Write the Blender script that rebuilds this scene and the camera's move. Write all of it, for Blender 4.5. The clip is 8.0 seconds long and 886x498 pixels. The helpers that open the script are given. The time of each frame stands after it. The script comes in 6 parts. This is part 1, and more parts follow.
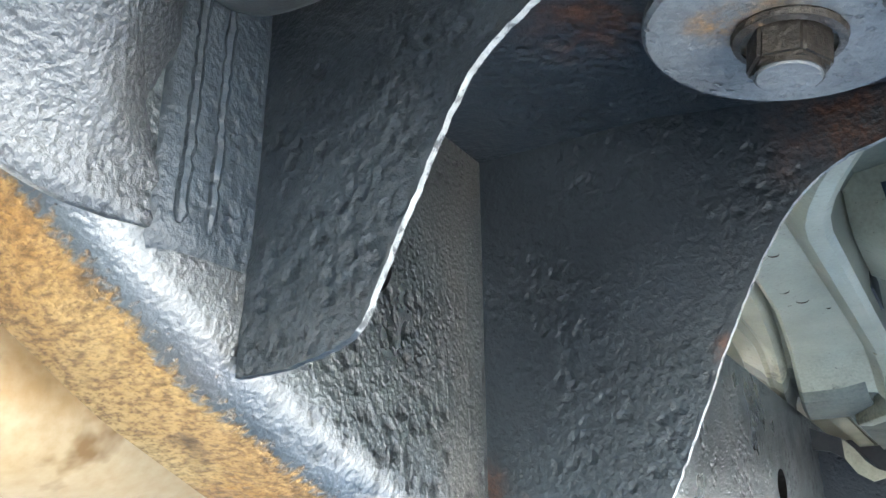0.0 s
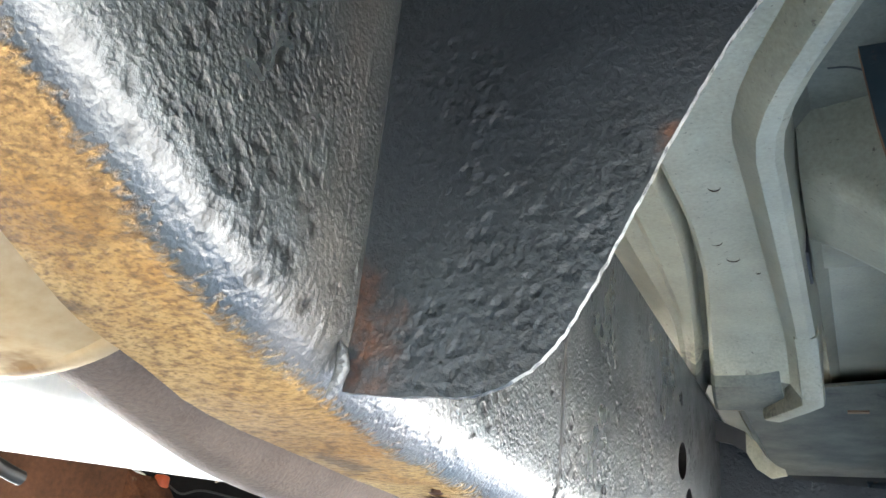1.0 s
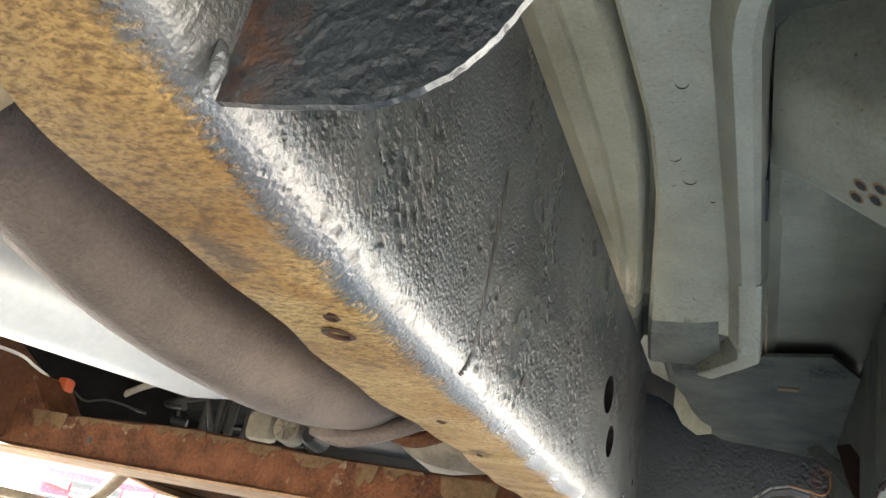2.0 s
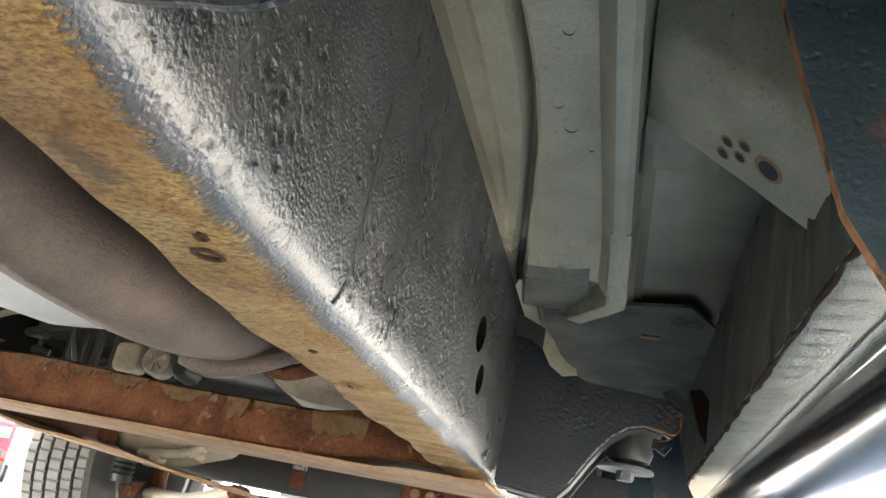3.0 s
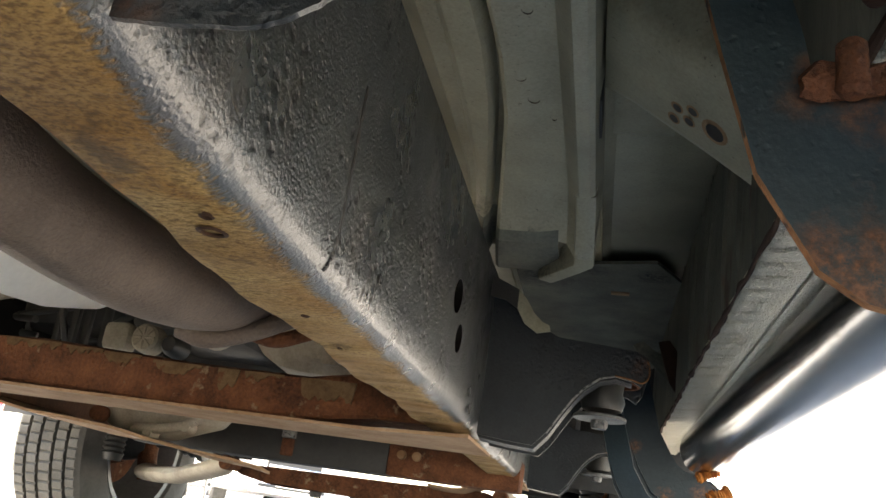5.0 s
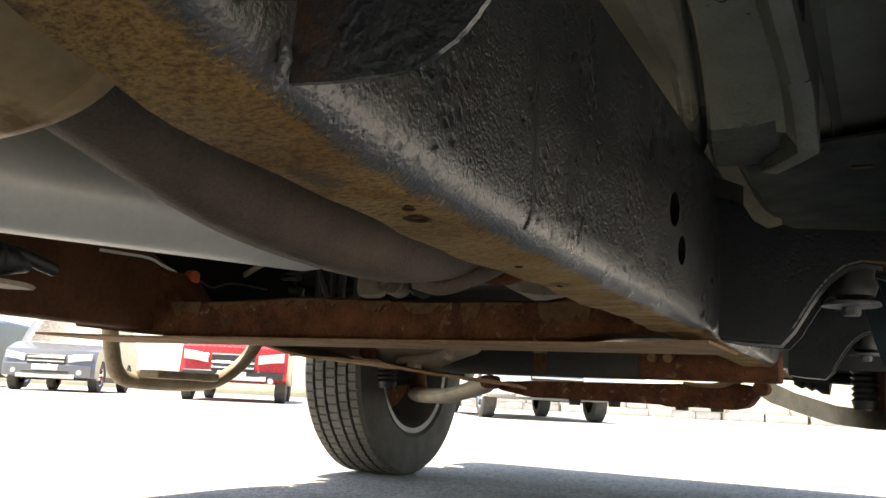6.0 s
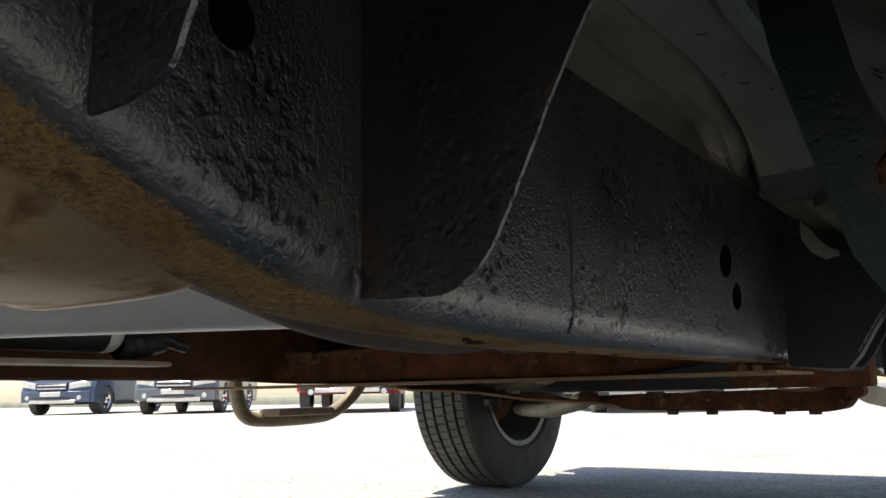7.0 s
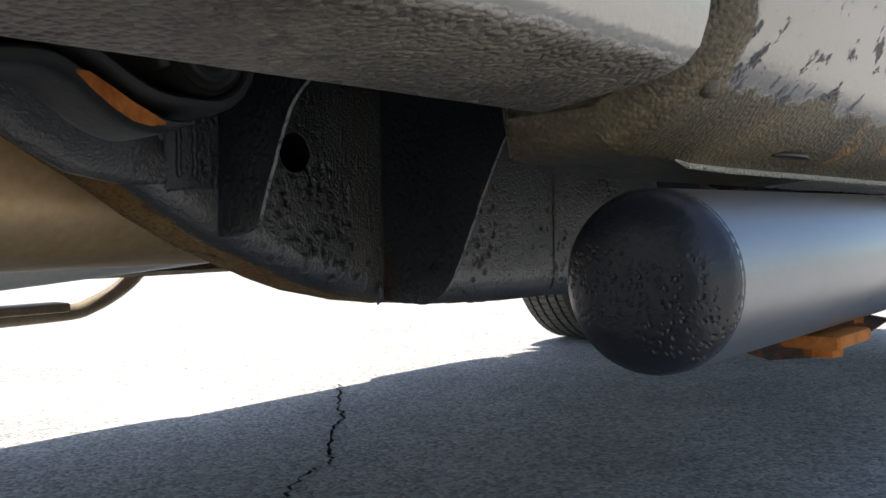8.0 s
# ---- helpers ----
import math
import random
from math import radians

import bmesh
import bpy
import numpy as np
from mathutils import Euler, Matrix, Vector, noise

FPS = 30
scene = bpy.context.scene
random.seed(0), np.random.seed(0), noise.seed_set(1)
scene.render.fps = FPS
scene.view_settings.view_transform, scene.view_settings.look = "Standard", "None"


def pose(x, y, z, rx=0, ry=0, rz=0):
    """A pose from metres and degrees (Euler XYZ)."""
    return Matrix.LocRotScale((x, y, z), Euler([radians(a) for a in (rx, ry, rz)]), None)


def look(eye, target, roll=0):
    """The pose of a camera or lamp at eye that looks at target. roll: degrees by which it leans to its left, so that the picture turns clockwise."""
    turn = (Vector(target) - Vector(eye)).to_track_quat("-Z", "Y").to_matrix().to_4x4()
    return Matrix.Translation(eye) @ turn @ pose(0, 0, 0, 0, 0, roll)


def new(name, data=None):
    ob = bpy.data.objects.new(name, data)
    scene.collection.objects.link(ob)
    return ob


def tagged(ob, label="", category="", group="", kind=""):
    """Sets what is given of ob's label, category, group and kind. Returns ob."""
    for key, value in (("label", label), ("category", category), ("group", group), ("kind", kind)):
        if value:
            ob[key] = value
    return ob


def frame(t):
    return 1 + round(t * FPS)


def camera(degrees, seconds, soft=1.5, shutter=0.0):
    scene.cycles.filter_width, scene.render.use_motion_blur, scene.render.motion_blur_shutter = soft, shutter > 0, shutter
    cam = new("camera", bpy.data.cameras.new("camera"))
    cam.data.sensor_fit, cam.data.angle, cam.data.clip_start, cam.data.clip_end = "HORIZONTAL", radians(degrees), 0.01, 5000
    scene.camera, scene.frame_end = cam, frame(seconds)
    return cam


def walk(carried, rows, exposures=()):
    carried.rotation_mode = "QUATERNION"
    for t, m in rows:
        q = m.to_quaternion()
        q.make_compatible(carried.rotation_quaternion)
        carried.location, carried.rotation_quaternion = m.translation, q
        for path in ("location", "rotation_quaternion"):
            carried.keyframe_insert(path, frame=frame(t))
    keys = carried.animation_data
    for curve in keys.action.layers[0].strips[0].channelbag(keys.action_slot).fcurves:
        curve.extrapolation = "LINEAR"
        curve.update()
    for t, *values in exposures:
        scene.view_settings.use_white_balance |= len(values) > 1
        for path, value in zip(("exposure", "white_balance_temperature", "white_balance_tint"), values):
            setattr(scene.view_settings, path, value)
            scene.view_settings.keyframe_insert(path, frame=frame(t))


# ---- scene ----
cam = camera(55.1, 8.0)
PATH = [
    (0, (0.1874, 0.1496, 0.3678), (-0.6785, 1.5338, 1.0252), -0.5),
    (0.5, (0.1681, 0.2015, 0.3432), (-0.6538, 1.6139, 0.9979), 3.1),
    (1, (0.1540, 0.2438, 0.3098), (-0.5834, 1.6896, 0.9900), 6.2),
    (1.5, (0.1470, 0.2904, 0.2878), (-0.5570, 1.7556, 0.9627), 9.5),
    (2, (0.1426, 0.3247, 0.2631), (-0.5042, 1.8251, 0.9170), 11.9),
    (2.2, (0.1426, 0.3318, 0.2517), (-0.4180, 1.8735, 0.8888), 11.2),
    (3.5, (0.1487, 0.3186, 0.2605), (-0.1839, 1.9413, 0.8571), 11.8),
    (4, (0.1434, 0.2930, 0.2526), (-0.0352, 1.9316, 0.8686), 10.6),
    (4.2, (0.1399, 0.2939, 0.2499), (-0.0211, 1.9334, 0.8686), 10.8),
    (5.3, (0.1628, 0.2798, 0.2394), (-0.3520, 1.8955, 0.7110), 7.0),
    (5.5, (0.1646, 0.2781, 0.2429), (-0.4664, 1.8674, 0.6574), 5.9),
    (6, (0.1857, 0.2543, 0.2649), (-0.6204, 1.7899, 0.5676), 2.8),
    (6.5, (0.2191, 0.2182, 0.2895), (-0.6908, 1.6984, 0.5711), 0.1),
    (7, (0.2728, 0.1602, 0.3256), (-0.7110, 1.5893, 0.6213), -1.1),
    (7.5, (0.3670, 0.1197, 0.3555), (-0.7286, 1.4687, 0.6301), -1.1),
    (7.7, (0.4233, 0.0862, 0.3863), (-0.7225, 1.4098, 0.5694), -0.8),
    (7.8, (0.4506, 0.0695, 0.4057), (-0.7198, 1.3807, 0.5042), -1.4),
    (8, (0.5148, 0.0088, 0.4277), (-0.6908, 1.2910, 0.3934), -1.4),
]
EXPOSURES = [(0.0, 5.12, 6150, 4), (0.5, 5.70, 6200, 6), (1.0, 5.02, 6650, 7), (1.5, 4.57, 7350, 9), (2.0, 4.42, 7450, 8), (3.5, 3.88, 7450, 8), (4.2, 3.83, 7600, 9), (5.3, 2.74, 8600, 10), (5.5, 2.46, 9000, 10), (5.7, 2.04, 8700, 10), (6.0, 1.76, 8200, 10), (6.5, 1.28, 7700, 10), (7.0, 0.89, 7100, 10), (7.5, 0.71, 6800, 10), (8.0, 0.91, 6700, 10)]
walk(cam, [(t, look(eye, target, roll)) for t, eye, target, roll in PATH], EXPOSURES)

# ---- world and sun ----
SUN_TO = Vector((-0.17, -0.08, 0.95)).normalized()
world = bpy.data.worlds.new("world")
scene.world = world
world.use_nodes = True
wn = world.node_tree.nodes
sky = wn.new("ShaderNodeTexSky")
sky.sky_type, sky.sun_disc = "NISHITA", False
sky.sun_elevation = math.asin(SUN_TO.z)
sky.sun_rotation = math.atan2(SUN_TO.x, SUN_TO.y)
world.node_tree.links.new(sky.outputs[0], wn["Background"].inputs[0])
wn["Background"].inputs[1].default_value = 0.15
sun = new("sun", bpy.data.lights.new("sun", "SUN"))
sun.data.energy, sun.data.angle, sun.data.color = 5.0, radians(0.5), (1.0, 0.95, 0.88)
sun.matrix_world = look((0, 0, 20), Vector((0, 0, 20)) - SUN_TO)


# ---- materials ----
def pitting(n, l, vec, scale, radius, cluster, cover):
    """Height of irregular dents, 1 inside a dent, gathered in clusters."""
    wob = n.new("ShaderNodeTexNoise")
    wob.inputs["Scale"].default_value, wob.inputs["Detail"].default_value = scale * 1.3, 2.0
    l.new(vec, wob.inputs["Vector"])
    add = n.new("ShaderNodeMix")
    add.data_type, add.blend_type = "RGBA", "LINEAR_LIGHT"
    add.inputs[0].default_value = 0.35 / scale
    l.new(vec, add.inputs[6])
    l.new(wob.outputs["Color"], add.inputs[7])
    v = n.new("ShaderNodeTexVoronoi")
    v.inputs["Scale"].default_value = scale
    l.new(add.outputs[2], v.inputs["Vector"])
    size = n.new("ShaderNodeMapRange")
    size.interpolation_type = "SMOOTHSTEP"
    size.inputs[1].default_value, size.inputs[2].default_value, size.inputs[3].default_value, size.inputs[4].default_value = radius, radius * 0.05, 0.0, 1.0
    l.new(v.outputs["Distance"], size.inputs[0])
    c = n.new("ShaderNodeTexNoise")
    c.inputs["Scale"].default_value, c.inputs["Detail"].default_value = cluster, 3.0
    l.new(vec, c.inputs["Vector"])
    mask = n.new("ShaderNodeMapRange")
    mask.inputs[1].default_value, mask.inputs[2].default_value = 0.62 - 0.3 * cover, 0.72 - 0.3 * cover
    l.new(c.outputs["Fac"], mask.inputs[0])
    out = n.new("ShaderNodeMath")
    out.operation = "MULTIPLY"
    l.new(size.outputs[0], out.inputs[0])
    l.new(mask.outputs[0], out.inputs[1])
    return out.outputs[0]


def dented(n, l, height, depth, before=None):
    bp = n.new("ShaderNodeBump")
    bp.invert = True
    bp.inputs["Strength"].default_value, bp.inputs["Distance"].default_value = 1.0, depth
    l.new(height, bp.inputs["Height"])
    if before:
        l.new(before, bp.inputs["Normal"])
    return bp.outputs[0]


def surface(name, dark, light, rough=0.5, metal=0.0, big=6.0, fine=90.0, bump=0.3, depth=0.002, spots=None, spot_size=30.0, spot_amount=0.4, stretch=(1, 1, 1), gloss_vary=0.12, lumps=0.0, pits=None, stains=None, stain=(0.10, 0.045, 0.02), spec=0.5):
    """A weathered surface: two scales of colour noise, patches of a third colour, relief."""
    m = bpy.data.materials.new(name)
    m.use_nodes = True
    n, l = m.node_tree.nodes, m.node_tree.links
    b = n["Principled BSDF"]
    co = n.new("ShaderNodeTexCoord")
    mp = n.new("ShaderNodeMapping")
    mp.inputs["Scale"].default_value = stretch
    l.new(co.outputs["Object"], mp.inputs[0])

    def noisy(scale, detail=4.0, rough_=0.6):
        t = n.new("ShaderNodeTexNoise")
        t.inputs["Scale"].default_value, t.inputs["Detail"].default_value, t.inputs["Roughness"].default_value = scale, detail, rough_
        l.new(mp.outputs[0], t.inputs["Vector"])
        return t.outputs["Fac"]

    def ramp(fac, lo, hi):
        r = n.new("ShaderNodeMapRange")
        r.inputs[1].default_value, r.inputs[2].default_value = lo, hi
        l.new(fac, r.inputs[0])
        return r.outputs[0]

    def mix(fac, a, c):
        x = n.new("ShaderNodeMix")
        x.data_type = "RGBA"
        l.new(fac, x.inputs[0])
        for s, v in ((x.inputs[6], a), (x.inputs[7], c)):
            if isinstance(v, tuple):
                s.default_value = (*v, 1)
            else:
                l.new(v, s)
        return x.outputs[2]

    large, small = noisy(big), noisy(fine)
    add = n.new("ShaderNodeMath")
    add.operation = "MULTIPLY_ADD"
    l.new(small, add.inputs[0])
    add.inputs[1].default_value = 0.6
    l.new(large, add.inputs[2])
    col = mix(ramp(add.outputs[0], 0.55, 1.05), dark, light)
    if spots:
        col = mix(ramp(noisy(spot_size, 5.0), 0.66 - 0.3 * spot_amount, 0.74 - 0.3 * spot_amount), col, spots)
    for centre, radius in stains or ():
        far = n.new("ShaderNodeVectorMath")
        far.operation = "DISTANCE"
        l.new(co.outputs["Object"], far.inputs[0])
        far.inputs[1].default_value = centre
        ragged = n.new("ShaderNodeMath")
        ragged.operation = "MULTIPLY_ADD"
        l.new(noisy(55.0, 6.0, 0.7), ragged.inputs[0])
        ragged.inputs[1].default_value = radius * 2.4
        l.new(far.outputs["Value"], ragged.inputs[2])
        tone = mix(ramp(noisy(190.0, 5.0, 0.7), 0.42, 0.62), stain, tuple(0.22 * c for c in stain))
        patchy = n.new("ShaderNodeMath")
        patchy.operation = "MULTIPLY"
        l.new(ramp(ragged.outputs[0], radius * 2.45, radius * 1.45), patchy.inputs[0])
        l.new(ramp(noisy(90.0, 7.0, 0.75), 0.40, 0.56), patchy.inputs[1])
        col = mix(patchy.outputs[0], col, tone)
    l.new(col, b.inputs["Base Color"])
    b.inputs["Metallic"].default_value = metal
    b.inputs["Specular IOR Level"].default_value = spec
    rr = n.new("ShaderNodeMapRange")
    l.new(small, rr.inputs[0])
    rr.inputs[3].default_value, rr.inputs[4].default_value = max(0.03, rough - gloss_vary), min(1.0, rough + gloss_vary)
    l.new(rr.outputs[0], b.inputs["Roughness"])
    bp = n.new("ShaderNodeBump")
    bp.inputs["Strength"].default_value, bp.inputs["Distance"].default_value = bump, depth
    height = small
    if lumps:
        v = n.new("ShaderNodeTexVoronoi")
        v.feature, v.inputs["Scale"].default_value = "SMOOTH_F1", lumps
        warp = n.new("ShaderNodeMix")
        warp.data_type, warp.blend_type = "RGBA", "LINEAR_LIGHT"
        warp.inputs[0].default_value = 0.02
        l.new(mp.outputs[0], warp.inputs[6])
        w = n.new("ShaderNodeTexNoise")
        w.inputs["Scale"].default_value = lumps * 0.6
        l.new(mp.outputs[0], w.inputs["Vector"])
        l.new(w.outputs["Color"], warp.inputs[7])
        l.new(warp.outputs[2], v.inputs["Vector"])
        mm = n.new("ShaderNodeMath")
        mm.operation = "MULTIPLY_ADD"
        l.new(v.outputs["Distance"], mm.inputs[0])
        mm.inputs[1].default_value = 0.9
        l.new(small, mm.inputs[2])
        height = mm.outputs[0]
    l.new(height, bp.inputs["Height"])
    if pits:
        scale, radius, deep, cluster, cover = pits
        l.new(dented(n, l, pitting(n, l, co.outputs["Object"], scale, radius, cluster, cover), deep), bp.inputs["Normal"])
    l.new(bp.outputs[0], b.inputs["Normal"])
    return m


BLACK = surface("black_undercoat", (0.022, 0.0225, 0.023), (0.062, 0.062, 0.061), 0.36, big=14, fine=430, bump=1.0, depth=0.0011, spec=0.9, pits=(330, 0.80, 0.0004, 24, 1.0))
BRACKET = surface("black_bracket_paint", (0.0068, 0.0089, 0.0109), (0.0205, 0.0254, 0.0296), 0.40, big=12, fine=300, bump=0.9, depth=0.0013, spots=(0.04, 0.02, 0.013), spot_size=11, spot_amount=-0.16, pits=(140, 0.58, 0.0008, 15, 0.66), spec=0.42, stain=(0.070, 0.029, 0.015),
    stains=[((0.098, 0.400, 0.566), 0.027), ((0.172, 0.484, 0.543), 0.030), ((0.002, 0.484, 0.385), 0.020), ((0.000, 0.484, 0.41), 0.010), ((0.110, 0.486, 0.456), 0.006), ((0.180, 1.40, 0.46), 0.022), ((0.197, 1.372, 0.466), 0.016)])
EDGE = surface("bare_cut_edge", (0.10, 0.10, 0.096), (0.24, 0.24, 0.23), 0.5, big=60, fine=420, bump=0.6, depth=0.002, spots=(0.02, 0.02, 0.02), spot_size=230, spot_amount=0.42)
RUST = surface("flaking_rust", (0.040, 0.014, 0.008), (0.17, 0.066, 0.030), 0.85, big=22, fine=210, bump=0.9, depth=0.003, spots=(0.20, 0.15, 0.10), spot_size=34, spot_amount=0.16, pits=(150, 0.7, 0.0008, 25, 0.8), spec=0.2)
RUSTPALE = surface("dusty_rust_plate", (0.20, 0.11, 0.055), (0.36, 0.24, 0.15), 0.85, big=14, fine=140, bump=0.4, spec=0.2)
RUSTBRIGHT = surface("bright_orange_rust", (0.22, 0.06, 0.012), (0.45, 0.17, 0.04), 0.9, big=40, fine=260, bump=0.7, depth=0.003, spec=0.2)
PIPE = surface("brown_exhaust_steel", (0.060, 0.043, 0.033), (0.16, 0.118, 0.092), 0.66, metal=0.1, big=10, fine=330, bump=0.8, depth=0.0022)
MUFFLER = surface("aluminised_muffler_steel", (0.42, 0.275, 0.125), (0.58, 0.445, 0.275), 0.42, metal=0.4, big=7, fine=120, bump=0.15, depth=0.001, spots=(0.24, 0.13, 0.045), spot_size=11, spot_amount=0.16)
ALUMINIUM = surface("dull_aluminium", (0.70, 0.69, 0.65), (0.84, 0.83, 0.79), 0.40, metal=0.2, big=8, fine=120, bump=0.08, depth=0.001)
CASTING = surface("sandy_aluminium_casting", (0.26, 0.22, 0.17), (0.46, 0.41, 0.33), 0.7, metal=0.2, big=16, fine=220, bump=0.4, depth=0.002)
# its dark stains paint the shade at the channel end and sill joint
PAN = surface("grey_green_floor_paint", (0.206, 0.190, 0.130), (0.388, 0.362, 0.262), 0.40, big=9, fine=300, bump=0.2, depth=0.001, spots=(0.125, 0.100, 0.070), spot_size=260, spot_amount=0.08, pits=(150, 0.14, 0.0008, 9, 0.4), stain=(0.040, 0.034, 0.024), stains=[((0.030, 1.285, 0.575), 0.052), ((0.062, 1.245, 0.580), 0.020), ((-0.005, 1.235, 0.600), 0.022), ((0.120, 1.260, 0.600), 0.022), ((0.134, 0.905, 0.640), 0.016)])
ROCKER = surface("stone_guard_coating", (0.58, 0.53, 0.395), (0.79, 0.735, 0.585), 0.30, big=9, fine=420, bump=1.0, depth=0.0065, spots=(0.17, 0.10, 0.05), spot_size=14, spot_amount=-0.1, lumps=230, spec=0.8)
GRIME = surface("olive_brown_road_grime", (0.028, 0.024, 0.015), (0.095, 0.080, 0.050), 0.55, big=12, fine=200, bump=0.6, depth=0.003, spots=(0.16, 0.10, 0.035), spot_size=30, spot_amount=-0.12)
# shaded copy of the floor paint, with dark patches for deeper shade
TOESHADE = surface("shaded_toe_board_paint", (0.050, 0.051, 0.041), (0.150, 0.147, 0.115), 0.7, big=11, fine=200, bump=0.4, depth=0.002, spots=(0.05, 0.042, 0.030), spot_size=60, spot_amount=-0.08, spec=0.25, stain=(0.020, 0.019, 0.016), stains=[((0.040, 1.600, 0.645), 0.050), ((0.110, 1.545, 0.645), 0.026), ((0.215, 1.560, 0.645), 0.030)])
SILLWALL = surface("grey_green_rocker_wall", (0.075, 0.077, 0.062), (0.175, 0.172, 0.138), 0.6, big=14, fine=170, bump=0.6, depth=0.003, spots=(0.060, 0.030, 0.018), spot_size=22, spot_amount=0.12, stretch=(1, 1, 0.4), spec=0.3, stain=(0.10, 0.042, 0.022), stains=[((0.256, 1.05, 0.49), 0.030), ((0.256, 0.93, 0.52), 0.018), ((0.256, 1.30, 0.474), 0.035), ((0.256, 1.18, 0.470), 0.030)])
# floor paint with the shade of its recesses put into the colour
PANSHADE = surface("shaded_green_floor_paint", (0.075, 0.076, 0.056), (0.185, 0.182, 0.136), 0.45, big=10, fine=280, bump=0.2, depth=0.001, spots=(0.05, 0.042, 0.030), spot_size=60, spot_amount=-0.08)
PAINT = surface("pewter_body_paint", (0.30, 0.28, 0.25), (0.36, 0.34, 0.31), 0.18, metal=0.5, big=3, fine=60, bump=0.02)
STEEL = surface("polished_steel_tube", (0.18, 0.19, 0.205), (0.26, 0.27, 0.285), 0.17, metal=1.0, big=9, fine=260, bump=0.16, depth=0.0006, gloss_vary=0.08, spots=(0.10, 0.10, 0.10), spot_size=70, spot_amount=-0.1, stretch=(1, 0.3, 1))
steel_nodes, steel_links = STEEL.node_tree.nodes, STEEL.node_tree.links
along = steel_nodes.new("ShaderNodeSeparateXYZ")
steel_links.new(steel_nodes["Texture Coordinate"].outputs["Object"], along.inputs[0])
dull = steel_nodes.new("ShaderNodeMapRange")      # road film on the rear end of the tube
for i, v in ((1, 0.42), (2, 0.75), (3, 0.24), (4, 0.0)):
    dull.inputs[i].default_value = v
steel_links.new(along.outputs["Y"], dull.inputs[0])
film = steel_nodes.new("ShaderNodeMath")
steel_links.new(steel_nodes["Principled BSDF"].inputs["Roughness"].links[0].from_socket, film.inputs[0])
steel_links.new(dull.outputs[0], film.inputs[1])
steel_links.new(film.outputs[0], steel_nodes["Principled BSDF"].inputs["Roughness"])
CAP = surface("pitted_black_plastic", (0.005, 0.006, 0.009), (0.012, 0.014, 0.018), 0.36, big=20, fine=240, bump=0.35, depth=0.0014, pits=(330, 0.50, 0.0005, 22, 0.58), spec=0.5)
RUBBER = surface("dusty_tyre_rubber", (0.045, 0.043, 0.039), (0.095, 0.090, 0.081), 0.85, big=12, fine=150, bump=0.25)
BUSHING = surface("dusty_rubber", (0.008, 0.0085, 0.008), (0.024, 0.023, 0.020), 0.48, big=20, fine=200, bump=0.2)
RIM = surface("cast_wheel", (0.11, 0.108, 0.104), (0.21, 0.206, 0.20), 0.55, metal=0.3, big=12, fine=100, bump=0.1)
WASHER = surface("grey_dipped_washer", (0.060, 0.061, 0.060), (0.160, 0.160, 0.155), 0.5, big=30, fine=300, bump=0.7, depth=0.0016, spots=(0.11, 0.075, 0.045), spot_size=38, spot_amount=-0.06, pits=(210, 0.35, 0.0009, 20, 0.6), stain=(0.26, 0.14, 0.05), stains=[((0.146, 0.384, 0.530), 0.011), ((0.165, 0.374, 0.530), 0.008), ((0.150, 0.402, 0.528), 0.006)])
DARK = surface("grimy_dark_parts", (0.010, 0.010, 0.010), (0.035, 0.033, 0.030), 0.6, big=12, fine=120, bump=0.3)
FLAKE = surface("olive_brown_paint_flake", (0.070, 0.038, 0.018), (0.150, 0.098, 0.052), 0.85, big=26, fine=200, bump=0.7, depth=0.003, spots=(0.10, 0.040, 0.018), spot_size=45, spot_amount=0.2, spec=0.15)
STRAPPAINT = surface("blue_black_strap_paint", (0.005, 0.0115, 0.016), (0.014, 0.027, 0.034), 0.42, big=9, fine=170, bump=0.3, depth=0.0016, spec=0.35, spots=(0.13, 0.055, 0.025), spot_size=26, spot_amount=-0.02, pits=(150, 0.35, 0.0003, 16, 0.4), stain=(0.125, 0.050, 0.022), stains=[((0.243, 0.600, 0.348), 0.024), ((0.272, 0.600, 0.338), 0.024), ((0.228, 0.600, 0.425), 0.014), ((0.262, 0.600, 0.424), 0.022), ((0.315, 0.600, 0.356), 0.030), ((0.292, 0.600, 0.400), 0.018), ((0.310, 1.66, 0.340), 0.022), ((0.255, 1.66, 0.330), 0.014), ((0.205, 1.66, 0.40), 0.010), ((0.285, 1.93, 0.325), 0.022), ((0.225, 1.93, 0.32), 0.014)])
SCALE = surface("scaly_dark_rust", (0.030, 0.013, 0.009), (0.135, 0.052, 0.027), 0.85, big=30, fine=240, bump=1.0, depth=0.004, spots=(0.24, 0.17, 0.135), spot_size=75, spot_amount=0.12, pits=(130, 0.7, 0.0010, 25, 0.8), spec=0.2)
RUSTEDGE = surface("rusty_strap_edge", (0.10, 0.042, 0.018), (0.30, 0.14, 0.06), 0.85, big=60, fine=250, bump=0.8, depth=0.002, spots=(0.03, 0.025, 0.022), spot_size=70, spot_amount=0.3, spec=0.2)
RUSTDARK = surface("dark_brown_rust", (0.020, 0.010, 0.007), (0.060, 0.028, 0.016), 0.85, big=9, fine=120, bump=0.5, depth=0.002, spec=0.2)
RUSTMID = surface("brown_rail_rust", (0.045, 0.020, 0.011), (0.125, 0.054, 0.027), 0.85, big=7, fine=120, bump=0.5, depth=0.002, spec=0.2)
BOLT = surface("weathered_bolt_steel", (0.010, 0.008, 0.006), (0.050, 0.038, 0.027), 0.5, metal=0.2, big=60, fine=340, bump=0.8, depth=0.0016, spots=(0.17, 0.085, 0.03), spot_size=48, spot_amount=0.12)
